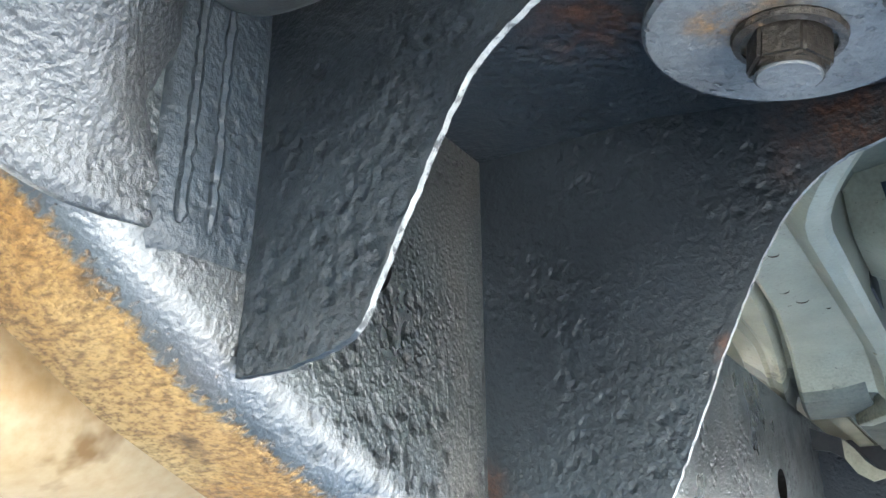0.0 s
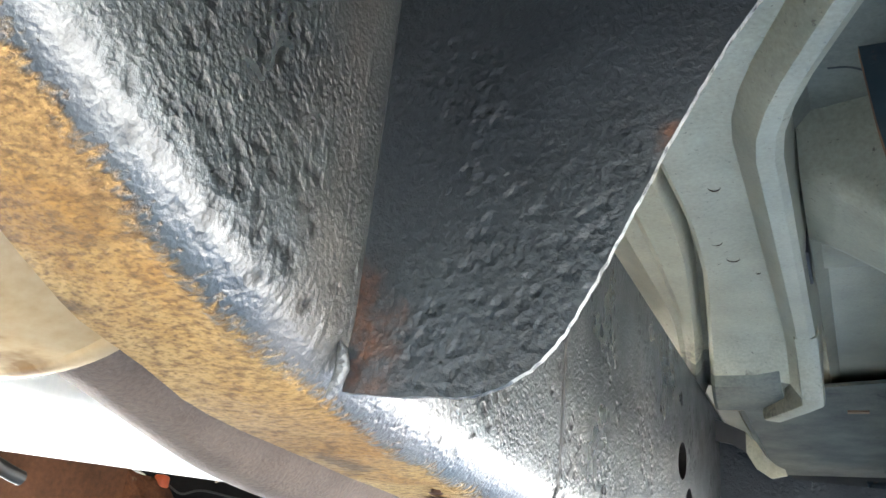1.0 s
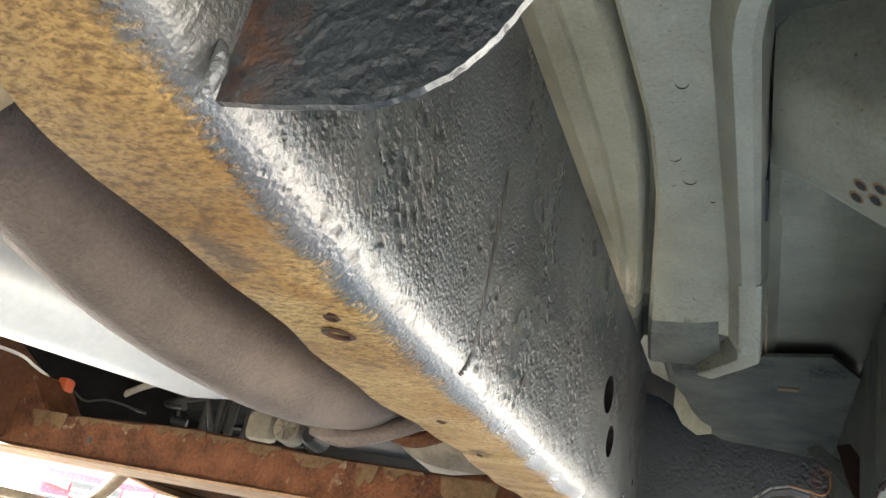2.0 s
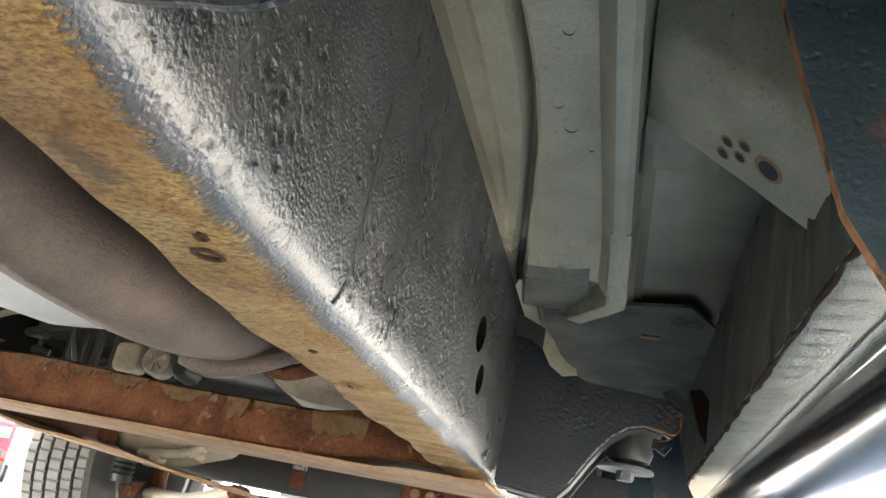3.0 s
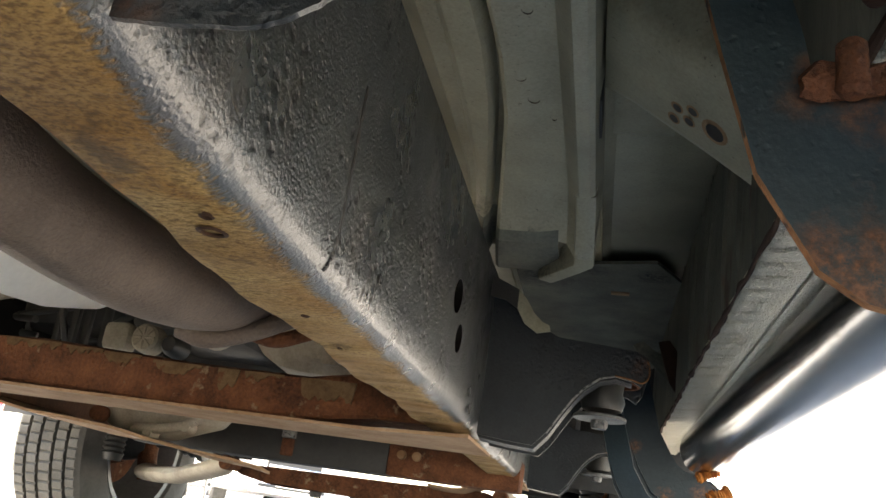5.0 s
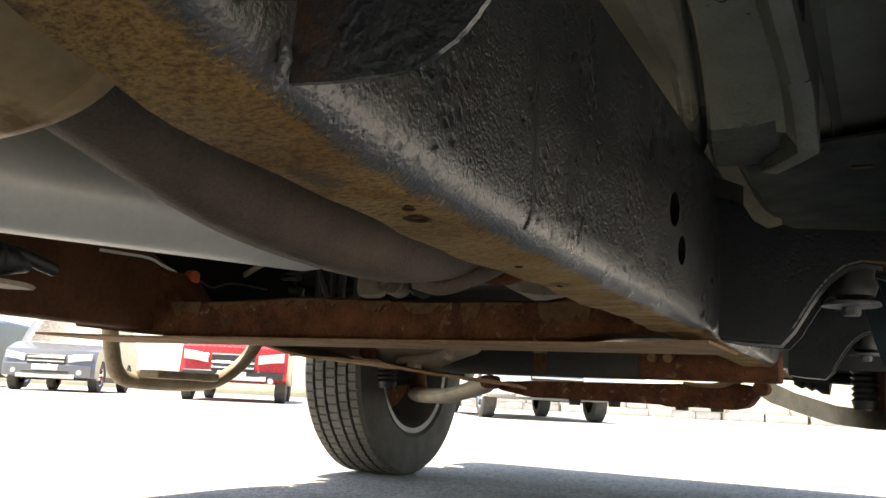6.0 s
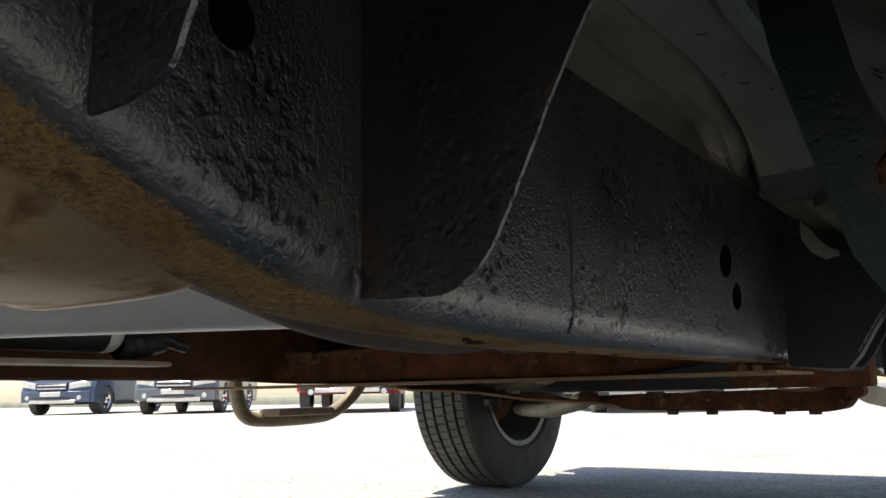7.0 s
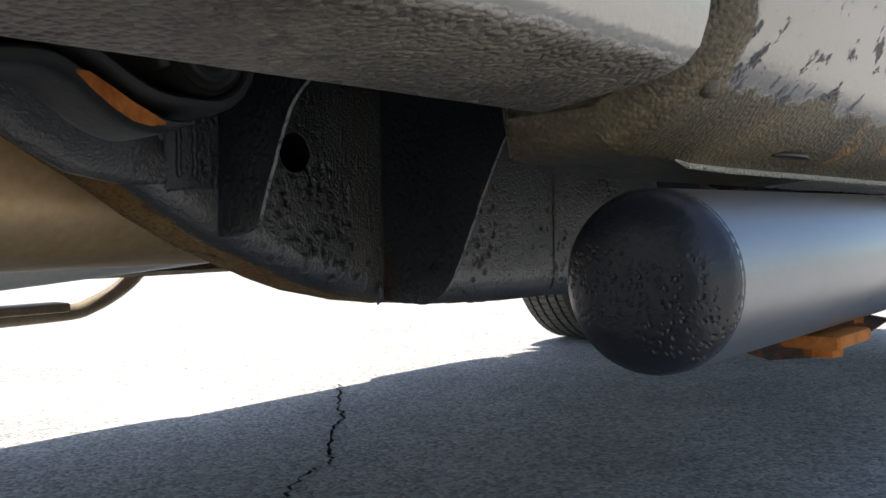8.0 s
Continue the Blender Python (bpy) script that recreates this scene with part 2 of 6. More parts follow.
TAN = surface("dusty_tan_step_tube", (0.14, 0.105, 0.066), (0.31, 0.25, 0.175), 0.6, big=14, fine=160, bump=0.3, depth=0.002, spots=(0.22, 0.10, 0.035), spot_size=24, spot_amount=0.02, spec=0.3)
ORANGE = surface("red_orange_plastic", (0.34, 0.05, 0.015), (0.46, 0.085, 0.025), 0.5, big=20, fine=90, bump=0.1)


def two_coats(name, low, high, z0, ragged, lump, depth, rear=None, peel=None, peel_amount=0.0, low_rough=0.5, high_rough=0.2, high_metal=0.4):
    """A rough lower coat with a ragged upper border to body paint that may be peeling."""
    m = bpy.data.materials.new(name)
    m.use_nodes = True
    n, l = m.node_tree.nodes, m.node_tree.links
    b = n["Principled BSDF"]
    co = n.new("ShaderNodeTexCoord").outputs["Object"]
    sep = n.new("ShaderNodeSeparateXYZ")
    l.new(co, sep.inputs[0])

    def noisy(scale, detail, rough_=0.5):
        t = n.new("ShaderNodeTexNoise")
        t.inputs["Scale"].default_value, t.inputs["Detail"].default_value, t.inputs["Roughness"].default_value = scale, detail, rough_
        l.new(co, t.inputs["Vector"])
        return t.outputs["Fac"]

    def ramp(fac, lo, hi, a=0.0, c=1.0):
        r = n.new("ShaderNodeMapRange")
        for i, v in ((1, lo), (2, hi), (3, a), (4, c)):
            r.inputs[i].default_value = v
        l.new(fac, r.inputs[0])
        return r.outputs[0]

    def math_(op, a, c):
        x = n.new("ShaderNodeMath")
        x.operation = op
        for s, v in ((x.inputs[0], a), (x.inputs[1], c)):
            if isinstance(v, float):
                s.default_value = v
            else:
                l.new(v, s)
        return x.outputs[0]

    def mix(fac, a, c):
        x = n.new("ShaderNodeMix")
        x.data_type = "RGBA"
        l.new(fac, x.inputs[0])
        for s, v in ((x.inputs[6], a), (x.inputs[7], c)):
            if isinstance(v, tuple):
                s.default_value = (*v, 1)
            else:
                l.new(v, s)
        return x.outputs[2]

    wave = math_("ADD", math_("MULTIPLY", math_("SUBTRACT", noisy(30.0, 9.0, 0.72), 0.5), ragged), sep.outputs["Z"])
    if rear:                                    # the lower coat reaches higher round the rear corner
        wave = math_("SUBTRACT", wave, ramp(sep.outputs["Y"], rear[0], rear[1], 0.0, rear[2]))
    coat = ramp(wave, z0 - 0.0015, z0 + 0.0015)
    under = mix(ramp(noisy(16.0, 6.0), 0.35, 0.68), low[0], low[1])
    under = mix(ramp(noisy(24.0, 7.0, 0.7), 0.60, 0.68, 0.0, 0.8), under, low[2])
    stones = n.new("ShaderNodeTexVoronoi")
    stones.inputs["Scale"].default_value = lump
    l.new(co, stones.inputs["Vector"])
    tone = n.new("ShaderNodeSeparateColor")
    l.new(stones.outputs["Color"], tone.inputs[0])
    under = mix(ramp(tone.outputs[0], 0.55, 1.0, 0.0, 0.4), under, tuple(1.5 * c for c in low[1]))
    paint = mix(noisy(4.0, 3.0), high[0], high[1])
    if peel:
        bare = ramp(noisy(42.0, 9.0, 0.7), 0.62 - peel_amount, 0.64 - peel_amount)
        paint = mix(bare, paint, peel)
        smooth = math_("MULTIPLY", coat, math_("SUBTRACT", 1.0, bare))
    else:
        smooth = coat
    l.new(mix(coat, under, paint), b.inputs["Base Color"])
    l.new(ramp(smooth, 0.0, 1.0, low_rough, high_rough), b.inputs["Roughness"])
    l.new(ramp(smooth, 0.0, 1.0, 0.0, high_metal), b.inputs["Metallic"])
    relief = math_("ADD", math_("MULTIPLY", stones.outputs["Distance"], -0.8), noisy(lump * 0.8, 3.0))
    relief = math_("ADD", math_("MULTIPLY", relief, ramp(smooth, 0.0, 1.0, 1.0, 0.08)), math_("MULTIPLY", smooth, -0.3))
    bp = n.new("ShaderNodeBump")
    bp.inputs["Strength"].default_value, bp.inputs["Distance"].default_value = 1.0, depth
    l.new(relief, bp.inputs["Height"])
    l.new(bp.outputs[0], b.inputs["Normal"])
    return m


CABCOAT = two_coats("grime_over_cab_paint", ((0.042, 0.034, 0.018), (0.118, 0.092, 0.050), (0.25, 0.125, 0.024)), ((0.26, 0.245, 0.22), (0.34, 0.325, 0.30)), 0.488, 0.036, 420.0, 0.0008, (0.356, 0.330, 0.045), (0.026, 0.025, 0.028), 0.055)
BEDCOAT = two_coats("stone_guard_under_bed_paint", ((0.050, 0.044, 0.033), (0.145, 0.131, 0.102), (0.032, 0.029, 0.022)), ((0.34, 0.325, 0.295), (0.40, 0.385, 0.355)), 0.4815, 0.008, 380.0, 0.0020)


def asphalt():
    """Small stones in a darker binder, with worn lighter and darker areas."""
    m = bpy.data.materials.new("worn_asphalt")
    m.use_nodes = True
    n, l = m.node_tree.nodes, m.node_tree.links
    b = n["Principled BSDF"]
    co = n.new("ShaderNodeTexCoord").outputs["Object"]
    v = n.new("ShaderNodeTexVoronoi")
    v.inputs["Scale"].default_value = 125.0
    l.new(co, v.inputs["Vector"])
    tone = n.new("ShaderNodeValToRGB")
    l.new(v.outputs["Color"], tone.inputs[0])
    tone.color_ramp.elements[0].color, tone.color_ramp.elements[1].color = (0.15, 0.146, 0.140, 1), (0.54, 0.522, 0.492, 1)
    worn = n.new("ShaderNodeTexNoise")
    worn.inputs["Scale"].default_value, worn.inputs["Detail"].default_value = 1.6, 8.0
    worn.inputs["Roughness"].default_value = 0.68
    l.new(co, worn.inputs["Vector"])
    r = n.new("ShaderNodeMapRange")
    r.inputs[1].default_value, r.inputs[2].default_value, r.inputs[3].default_value, r.inputs[4].default_value = 0.3, 0.7, 0.72, 1.28
    l.new(worn.outputs["Fac"], r.inputs[0])
    sc = n.new("ShaderNodeVectorMath")
    sc.operation = "SCALE"
    l.new(tone.outputs[0], sc.inputs[0])
    l.new(r.outputs[0], sc.inputs["Scale"])
    l.new(sc.outputs[0], b.inputs["Base Color"])
    b.inputs["Roughness"].default_value = 0.85
    bp = n.new("ShaderNodeBump")
    bp.inputs["Strength"].default_value, bp.inputs["Distance"].default_value = 0.9, 0.004
    bp.invert = True
    l.new(v.outputs["Distance"], bp.inputs["Height"])
    l.new(bp.outputs[0], b.inputs["Normal"])
    return m


ASPHALT = asphalt()
# near black: shade of unlit spaces put into the colour
SHADEBLACK = surface("near_black_shade", (0.003, 0.003, 0.003), (0.010, 0.009, 0.008), 0.95, big=12, fine=120, bump=0.3, spec=0.1)
CRACK = surface("open_crack_dirt", (0.016, 0.016, 0.017), (0.04, 0.04, 0.041), 1.0, big=12, fine=120, bump=0.3, spec=0.0)


def rail_paint():
    """Black paint on web and corner, bare orange rust on the underside, with a ragged border."""
    m = bpy.data.materials.new("rail_black_over_rust")
    m.use_nodes = True
    n, l = m.node_tree.nodes, m.node_tree.links
    b = n["Principled BSDF"]
    co = n.new("ShaderNodeTexCoord")
    sep = n.new("ShaderNodeSeparateXYZ")
    l.new(co.outputs["Object"], sep.inputs[0])

    def noisy(scale, src, detail=5.0):
        t = n.new("ShaderNodeTexNoise")
        t.inputs["Scale"].default_value, t.inputs["Detail"].default_value = scale, detail
        l.new(src, t.inputs["Vector"])
        return t.outputs["Fac"]

    def math_(op, a, c):
        x = n.new("ShaderNodeMath")
        x.operation = op
        for s, v in ((x.inputs[0], a), (x.inputs[1], c)):
            if isinstance(v, float):
                s.default_value = v
            else:
                l.new(v, s)
        return x.outputs[0]

    def ramp(fac, lo, hi, a=0.0, c=1.0):
        r = n.new("ShaderNodeMapRange")
        for i, v in ((1, lo), (2, hi), (3, a), (4, c)):
            r.inputs[i].default_value = v
        l.new(fac, r.inputs[0])
        return r.outputs[0]

    def mix(fac, a, c):
        x = n.new("ShaderNodeMix")
        x.data_type = "RGBA"
        l.new(fac, x.inputs[0])
        for s, v in ((x.inputs[6], a), (x.inputs[7], c)):
            if isinstance(v, tuple):
                s.default_value = (*v, 1)
            else:
                l.new(v, s)
        return x.outputs[2]

    def stretched(x, y, z):
        m2 = n.new("ShaderNodeMapping")
        m2.inputs["Scale"].default_value = (x, y, z)
        l.new(co.outputs["Object"], m2.inputs[0])
        return m2.outputs[0]

    obj = co.outputs["Object"]
    strokes, drips = stretched(0.5, 1.0, 1.0), stretched(1.0, 1.0, 0.20)
    # ragged border between paint and rust
    wob = math_("MULTIPLY", math_("SUBTRACT", noisy(22.0, obj), 0.5), 0.018)
    fray = math_("MULTIPLY", math_("SUBTRACT", noisy(420.0, stretched(0.6, 1.0, 1.0), 8.0), 0.5), 0.020)
    edge = math_("ADD", math_("ADD", sep.outputs["X"], wob), fray)
    rusty = ramp(edge, -0.0112, -0.0172)
    # rust: golden and orange areas, dark brushed fibres, blackened blotches
    fibre = noisy(380.0, strokes, 7.0)
    rust = mix(ramp(noisy(24.0, obj, 6.0), 0.36, 0.66), (0.250, 0.134, 0.042), (0.430, 0.300, 0.128))
    rust = mix(ramp(noisy(12.0, obj, 8.0), 0.46, 0.66, 0.0, 0.7), rust, (0.200, 0.104, 0.040))
    rust = mix(ramp(fibre, 0.46, 0.68, 0.0, 0.75), rust, (0.085, 0.044, 0.019))
    rust = mix(ramp(noisy(800.0, stretched(0.6, 1.0, 1.0), 3.0), 0.48, 0.70, 0.0, 0.7), rust, (0.080, 0.044, 0.020))
    rust = mix(ramp(noisy(34.0, obj, 10.0), 0.57, 0.69, 0.0, 0.7), rust, (0.045, 0.030, 0.020))
    dusty = math_("MULTIPLY", ramp(sep.outputs["Y"], 0.62, 1.0, 0.0, 0.75), ramp(noisy(30.0, strokes, 8.0), 0.38, 0.60))
    rust = mix(dusty, rust, (0.390, 0.250, 0.130))
    # paint: greenish black, brown-grey where it is thin, dents and runs
    outer = ramp(sep.outputs["X"], -0.009, -0.003)
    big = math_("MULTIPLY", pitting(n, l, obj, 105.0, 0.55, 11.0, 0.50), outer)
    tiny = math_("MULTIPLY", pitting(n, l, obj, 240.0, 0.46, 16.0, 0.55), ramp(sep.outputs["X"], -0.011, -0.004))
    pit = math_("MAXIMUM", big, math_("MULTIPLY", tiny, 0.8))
    run = math_("MULTIPLY", ramp(noisy(150.0, drips, 2.0), 0.60, 0.70), ramp(noisy(10.0, obj, 3.0), 0.50, 0.60))
    run = math_("MULTIPLY", run, outer)
    black = mix(ramp(noisy(20.0, obj), 0.35, 0.7), (0.009, 0.011, 0.0115), (0.028, 0.032, 0.032))
    thin = ramp(noisy(14.0, stretched(1.0, 1.0, 0.5), 5.0), 0.54, 0.68, 0.0, 0.6)
    brown = mix(thin, black, (0.060, 0.050, 0.041))
    # the shade inside the dents is put into colour, gloss and coat
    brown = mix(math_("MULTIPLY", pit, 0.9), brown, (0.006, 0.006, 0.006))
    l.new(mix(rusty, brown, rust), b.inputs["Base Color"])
    gloss = math_("ADD", ramp(rusty, 0.0, 1.0, 0.33, 0.85), math_("ADD", ramp(noisy(25.0, obj), 0.3, 0.7, -0.06, 0.08), ramp(noisy(8.0, obj, 3.0), 0.40, 0.62, 0.09, -0.06)))
    l.new(math_("ADD", gloss, math_("MULTIPLY", pit, 0.10)), b.inputs["Roughness"])
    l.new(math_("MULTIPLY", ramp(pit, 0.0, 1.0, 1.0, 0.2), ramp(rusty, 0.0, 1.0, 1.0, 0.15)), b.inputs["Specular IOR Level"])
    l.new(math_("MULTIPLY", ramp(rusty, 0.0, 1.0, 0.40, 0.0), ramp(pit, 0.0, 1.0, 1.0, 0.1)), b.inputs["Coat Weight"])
    b.inputs["Coat Roughness"].default_value = 0.21
    grain = math_("ADD", math_("MULTIPLY", noisy(470.0, obj, 4.0), 1.2), math_("MULTIPLY", noisy(75.0, obj, 3.0), 1.1))
    grain = math_("MULTIPLY", grain, ramp(sep.outputs["X"], -0.010, -0.001, 0.62, 1.05))
    grain = math_("ADD", grain, math_("MULTIPLY", run, 0.5))
    grain = math_("SUBTRACT", grain, math_("MULTIPLY", math_("MULTIPLY", fibre, rusty), 2.6))
    low = dented(n, l, big, 0.0014)
    low = dented(n, l, tiny, 0.0007, low)
    bp = n.new("ShaderNodeBump")
    bp.inputs["Strength"].default_value, bp.inputs["Distance"].default_value = 1.0, 0.0009
    l.new(grain, bp.inputs["Height"])
    l.new(low, bp.inputs["Normal"])
    l.new(bp.outputs[0], b.inputs["Normal"])
    return m


RAIL = rail_paint()


# ---- mesh helpers ----
def mesh_of(name, bm, mats, smooth=True, sharp=40):
    me = bpy.data.meshes.new(name)
    bmesh.ops.recalc_face_normals(bm, faces=bm.faces)
    for f in bm.faces:
        f.smooth = smooth
    for e in bm.edges:
        if len(e.link_faces) == 2 and e.calc_face_angle(0) > radians(sharp):
            e.smooth = False
    bm.to_mesh(me)
    bm.free()
    for m in mats if isinstance(mats, (list, tuple)) else [mats]:
        me.materials.append(m)
    return me


def part(name, bm, mats, parent=None, label="", smooth=True, sharp=40):
    ob = new(name, mesh_of(name, bm, mats, smooth, sharp))
    if parent:
        ob.parent = parent
    return tagged(ob, label)


def thing(name, label, category, at=(0, 0, 0), group=""):
    e = new(name)
    e.location = at
    e.empty_display_size = 0.1
    return tagged(e, label, category, group)


def add_box(bm, lo, hi, bevel=0.0, m=None):
    r = bmesh.ops.create_cube(bm, size=1.0)
    c = (Vector(lo) + Vector(hi)) / 2
    s = Vector(hi) - Vector(lo)
    for v in r["verts"]:
        v.co = Vector((v.co.x * s.x, v.co.y * s.y, v.co.z * s.z)) + c
    if bevel:
        es = list({e for v in r["verts"] for e in v.link_edges})
        out = bmesh.ops.bevel(bm, geom=es, offset=bevel, segments=2, affect="EDGES", profile=0.5)
        vs = list({v for f in out["faces"] for v in f.verts} | {v for v in r["verts"] if v.is_valid})
    else:
        vs = r["verts"]
    if m:
        bmesh.ops.transform(bm, matrix=m, verts=vs)
    return vs


def box(lo, hi, bevel=0.003, m=None):
    bm = bmesh.new()
    add_box(bm, lo, hi, bevel, m)
    return bm


def add_loft(bm, rings, caps=True, closed=True):
    rows = [[bm.verts.new(p) for p in ring] for ring in rings]
    k = len(rows[0])
    for a, b in zip(rows, rows[1:]):
        for i in range(k if closed else k - 1):
            j = (i + 1) % k
            bm.faces.new((a[i], a[j], b[j], b[i]))
    if caps and closed:
        bm.faces.new(rows[0][::-1])
        bm.faces.new(rows[-1])
    return rows


def loft(rings, caps=True, closed=True):
    bm = bmesh.new()
    add_loft(bm, rings, caps, closed)
    return bm


def smooth_path(points, steps=6):
    """Catmull-Rom points through the given ones."""
    p = [Vector(q) for q in points]
    p = [2 * p[0] - p[1]] + p + [2 * p[-1] - p[-2]]
    out = []
    for a, b, c, d in zip(p, p[1:], p[2:], p[3:]):
        for i in range(steps):
            t = i / steps
            out.append(0.5 * ((2 * b) + (c - a) * t + (2 * a - 5 * b + 4 * c - d) * t * t + (3 * b - a - 3 * c + d) * t ** 3))
    return out + [p[-2]]


def add_tube(bm, points, radius, sides=20, caps=True, radii=None):
    pts = [Vector(p) for p in points]
    rings, side = [], None
    for i, p in enumerate(pts):
        d = (pts[min(i + 1, len(pts) - 1)] - pts[max(i - 1, 0)]).normalized()
        if side is None:
            side = d.orthogonal().normalized()
        side = (side - d * side.dot(d)).normalized()
        up = d.cross(side)
        r = radii[i] if radii else radius
        rings.append([p + side * r * math.cos(2 * math.pi * k / sides) + up * r * math.sin(2 * math.pi * k / sides) for k in range(sides)])
    add_loft(bm, rings, caps)


def tube(points, radius, sides=20, caps=True, radii=None):
    bm = bmesh.new()
    add_tube(bm, points, radius, sides, caps, radii)
    return bm


def add_prism(bm, outline, a, b, place):
    """Extrudes a 2D outline from depth a to b; place(u, v, depth) gives the point."""
    n = len(outline)
    r0 = [bm.verts.new(place(u, v, a)) for u, v in outline]
    r1 = [bm.verts.new(place(u, v, b)) for u, v in outline]
    fs = [bm.faces.new(r0), bm.faces.new(r1[::-1])]
    for i in range(n):
        j = (i + 1) % n
        fs.append(bm.faces.new((r0[i], r1[i], r1[j], r0[j])))
    return fs


def on_y(u, v, d):
    return (u, d, v)


def on_x(u, v, d):
    return (d, u, v)


def on_z(u, v, d):
    return (u, v, d)


def lathe(profile, centre, axis="x", sides=48, shape=None):
    """profile: (along, radius) pairs. Closed round the axis."""
    rings = []
    for k in range(sides):
        a = 2 * math.pi * k / sides
        ring = []
        for i, (s, r) in enumerate(profile):
            rr = r + (shape(i, k) if shape else 0)
            c, w = rr * math.cos(a), rr * math.sin(a)
            off = {"x": (s, c, w), "y": (c, s, w), "z": (c, w, s)}[axis]
            ring.append(Vector(centre) + Vector(off))
        rings.append(ring)
    bm = bmesh.new()
    rows = [[bm.verts.new(p) for p in ring] for ring in rings]
    n = len(profile)
    for k in range(sides):
        a, b = rows[k], rows[(k + 1) % sides]
        for i in range(n - 1):
            bm.faces.new((a[i], a[i + 1], b[i + 1], b[i]))
    bmesh.ops.remove_doubles(bm, verts=bm.verts, dist=1e-5)
    return bm


def hexagon(r, turn=0.0):
    return [(r * math.cos(math.pi / 3 * i + turn), r * math.sin(math.pi / 3 * i + turn)) for i in range(6)]


# ---- ground ----
def ground():
    bm = bmesh.new()
    xs = [-900, -60, -20, -8, -4, -2, 0, 2, 4, 8, 20, 60, 900]
    grid = [[bm.verts.new((x, y, 0)) for y in xs] for x in xs]
    for i in range(len(xs) - 1):
        for j in range(len(xs) - 1):
            bm.faces.new((grid[i][j], grid[i + 1][j], grid[i + 1][j + 1], grid[i][j + 1]))
    ob = part("ground", bm, ASPHALT)
    tagged(ob, "worn grey asphalt car park surface, partly in shadow", "ground", kind="structure")
    return ob


ground()


def crack():
    """A wandering open crack in the asphalt."""
    rng = random.Random(4)
    way = [(-1.36, 1.565), (-1.305, 1.511), (-1.155, 1.382), (-1.019, 1.281), (-0.924, 1.177), (-0.80, 1.064), (-0.728, 1.016), (-0.712, 0.944), (-0.657, 0.871), (-0.60, 0.80), (-0.47, 0.70), (-0.30, 0.55)]
    line = []
    for (ax, ay), (bx, by) in zip(way, way[1:]):
        for i in range(6):
            t = i / 6
            line.append((ax + (bx - ax) * t + rng.uniform(-0.008, 0.008), ay + (by - ay) * t + rng.uniform(-0.008, 0.008)))
    bm = bmesh.new()
    rows = []
    for i, (x, y) in enumerate(line):
        w = rng.uniform(0.0008, 0.0036)
        rows.append((bm.verts.new((x - w * 0.7, y - w, 0.003)), bm.verts.new((x + w * 0.7, y + w, 0.003))))
    for a, b in zip(rows, rows[1:]):
        bm.faces.new((a[0], a[1], b[1], b[0]))
    ob = part("ground_crack", bm, CRACK, None)
    tagged(ob, "jagged dark crack running through the asphalt", "crack", kind="structure")


crack()

# ---- the truck ----
truck = thing("pickup_truck", "older pickup truck with rusty underbody parked on asphalt", "truck", (0, 0, 0))
CX = -0.53          # centre line of the truck
BOTTOM = [(-1.30, 0.640), (-0.60, 0.640), (-0.30, 0.630), (-0.10, 0.602), (0.06, 0.560), (0.16, 0.523), (0.21, 0.500), (0.257, 0.471), (0.293, 0.444), (0.331, 0.423), (0.36, 0.409), (0.391, 0.396), (0.43, 0.383), (0.483, 0.371), (0.55, 0.364), (0.65, 0.3595), (0.80, 0.3585), (1.10, 0.3590), (1.40, 0.3595), (1.80, 0.357), (2.20, 0.352), (2.36, 0.348), (2.46, 0.40), (2.6, 0.44), (3.4, 0.46)]


def rail_bottom(y):
    for (a, za), (b, zb) in zip(BOTTOM, BOTTOM[1:]):
        if a <= y <= b:
            return za + (zb - za) * (y - a) / (b - a)
    return BOTTOM[-1][1]


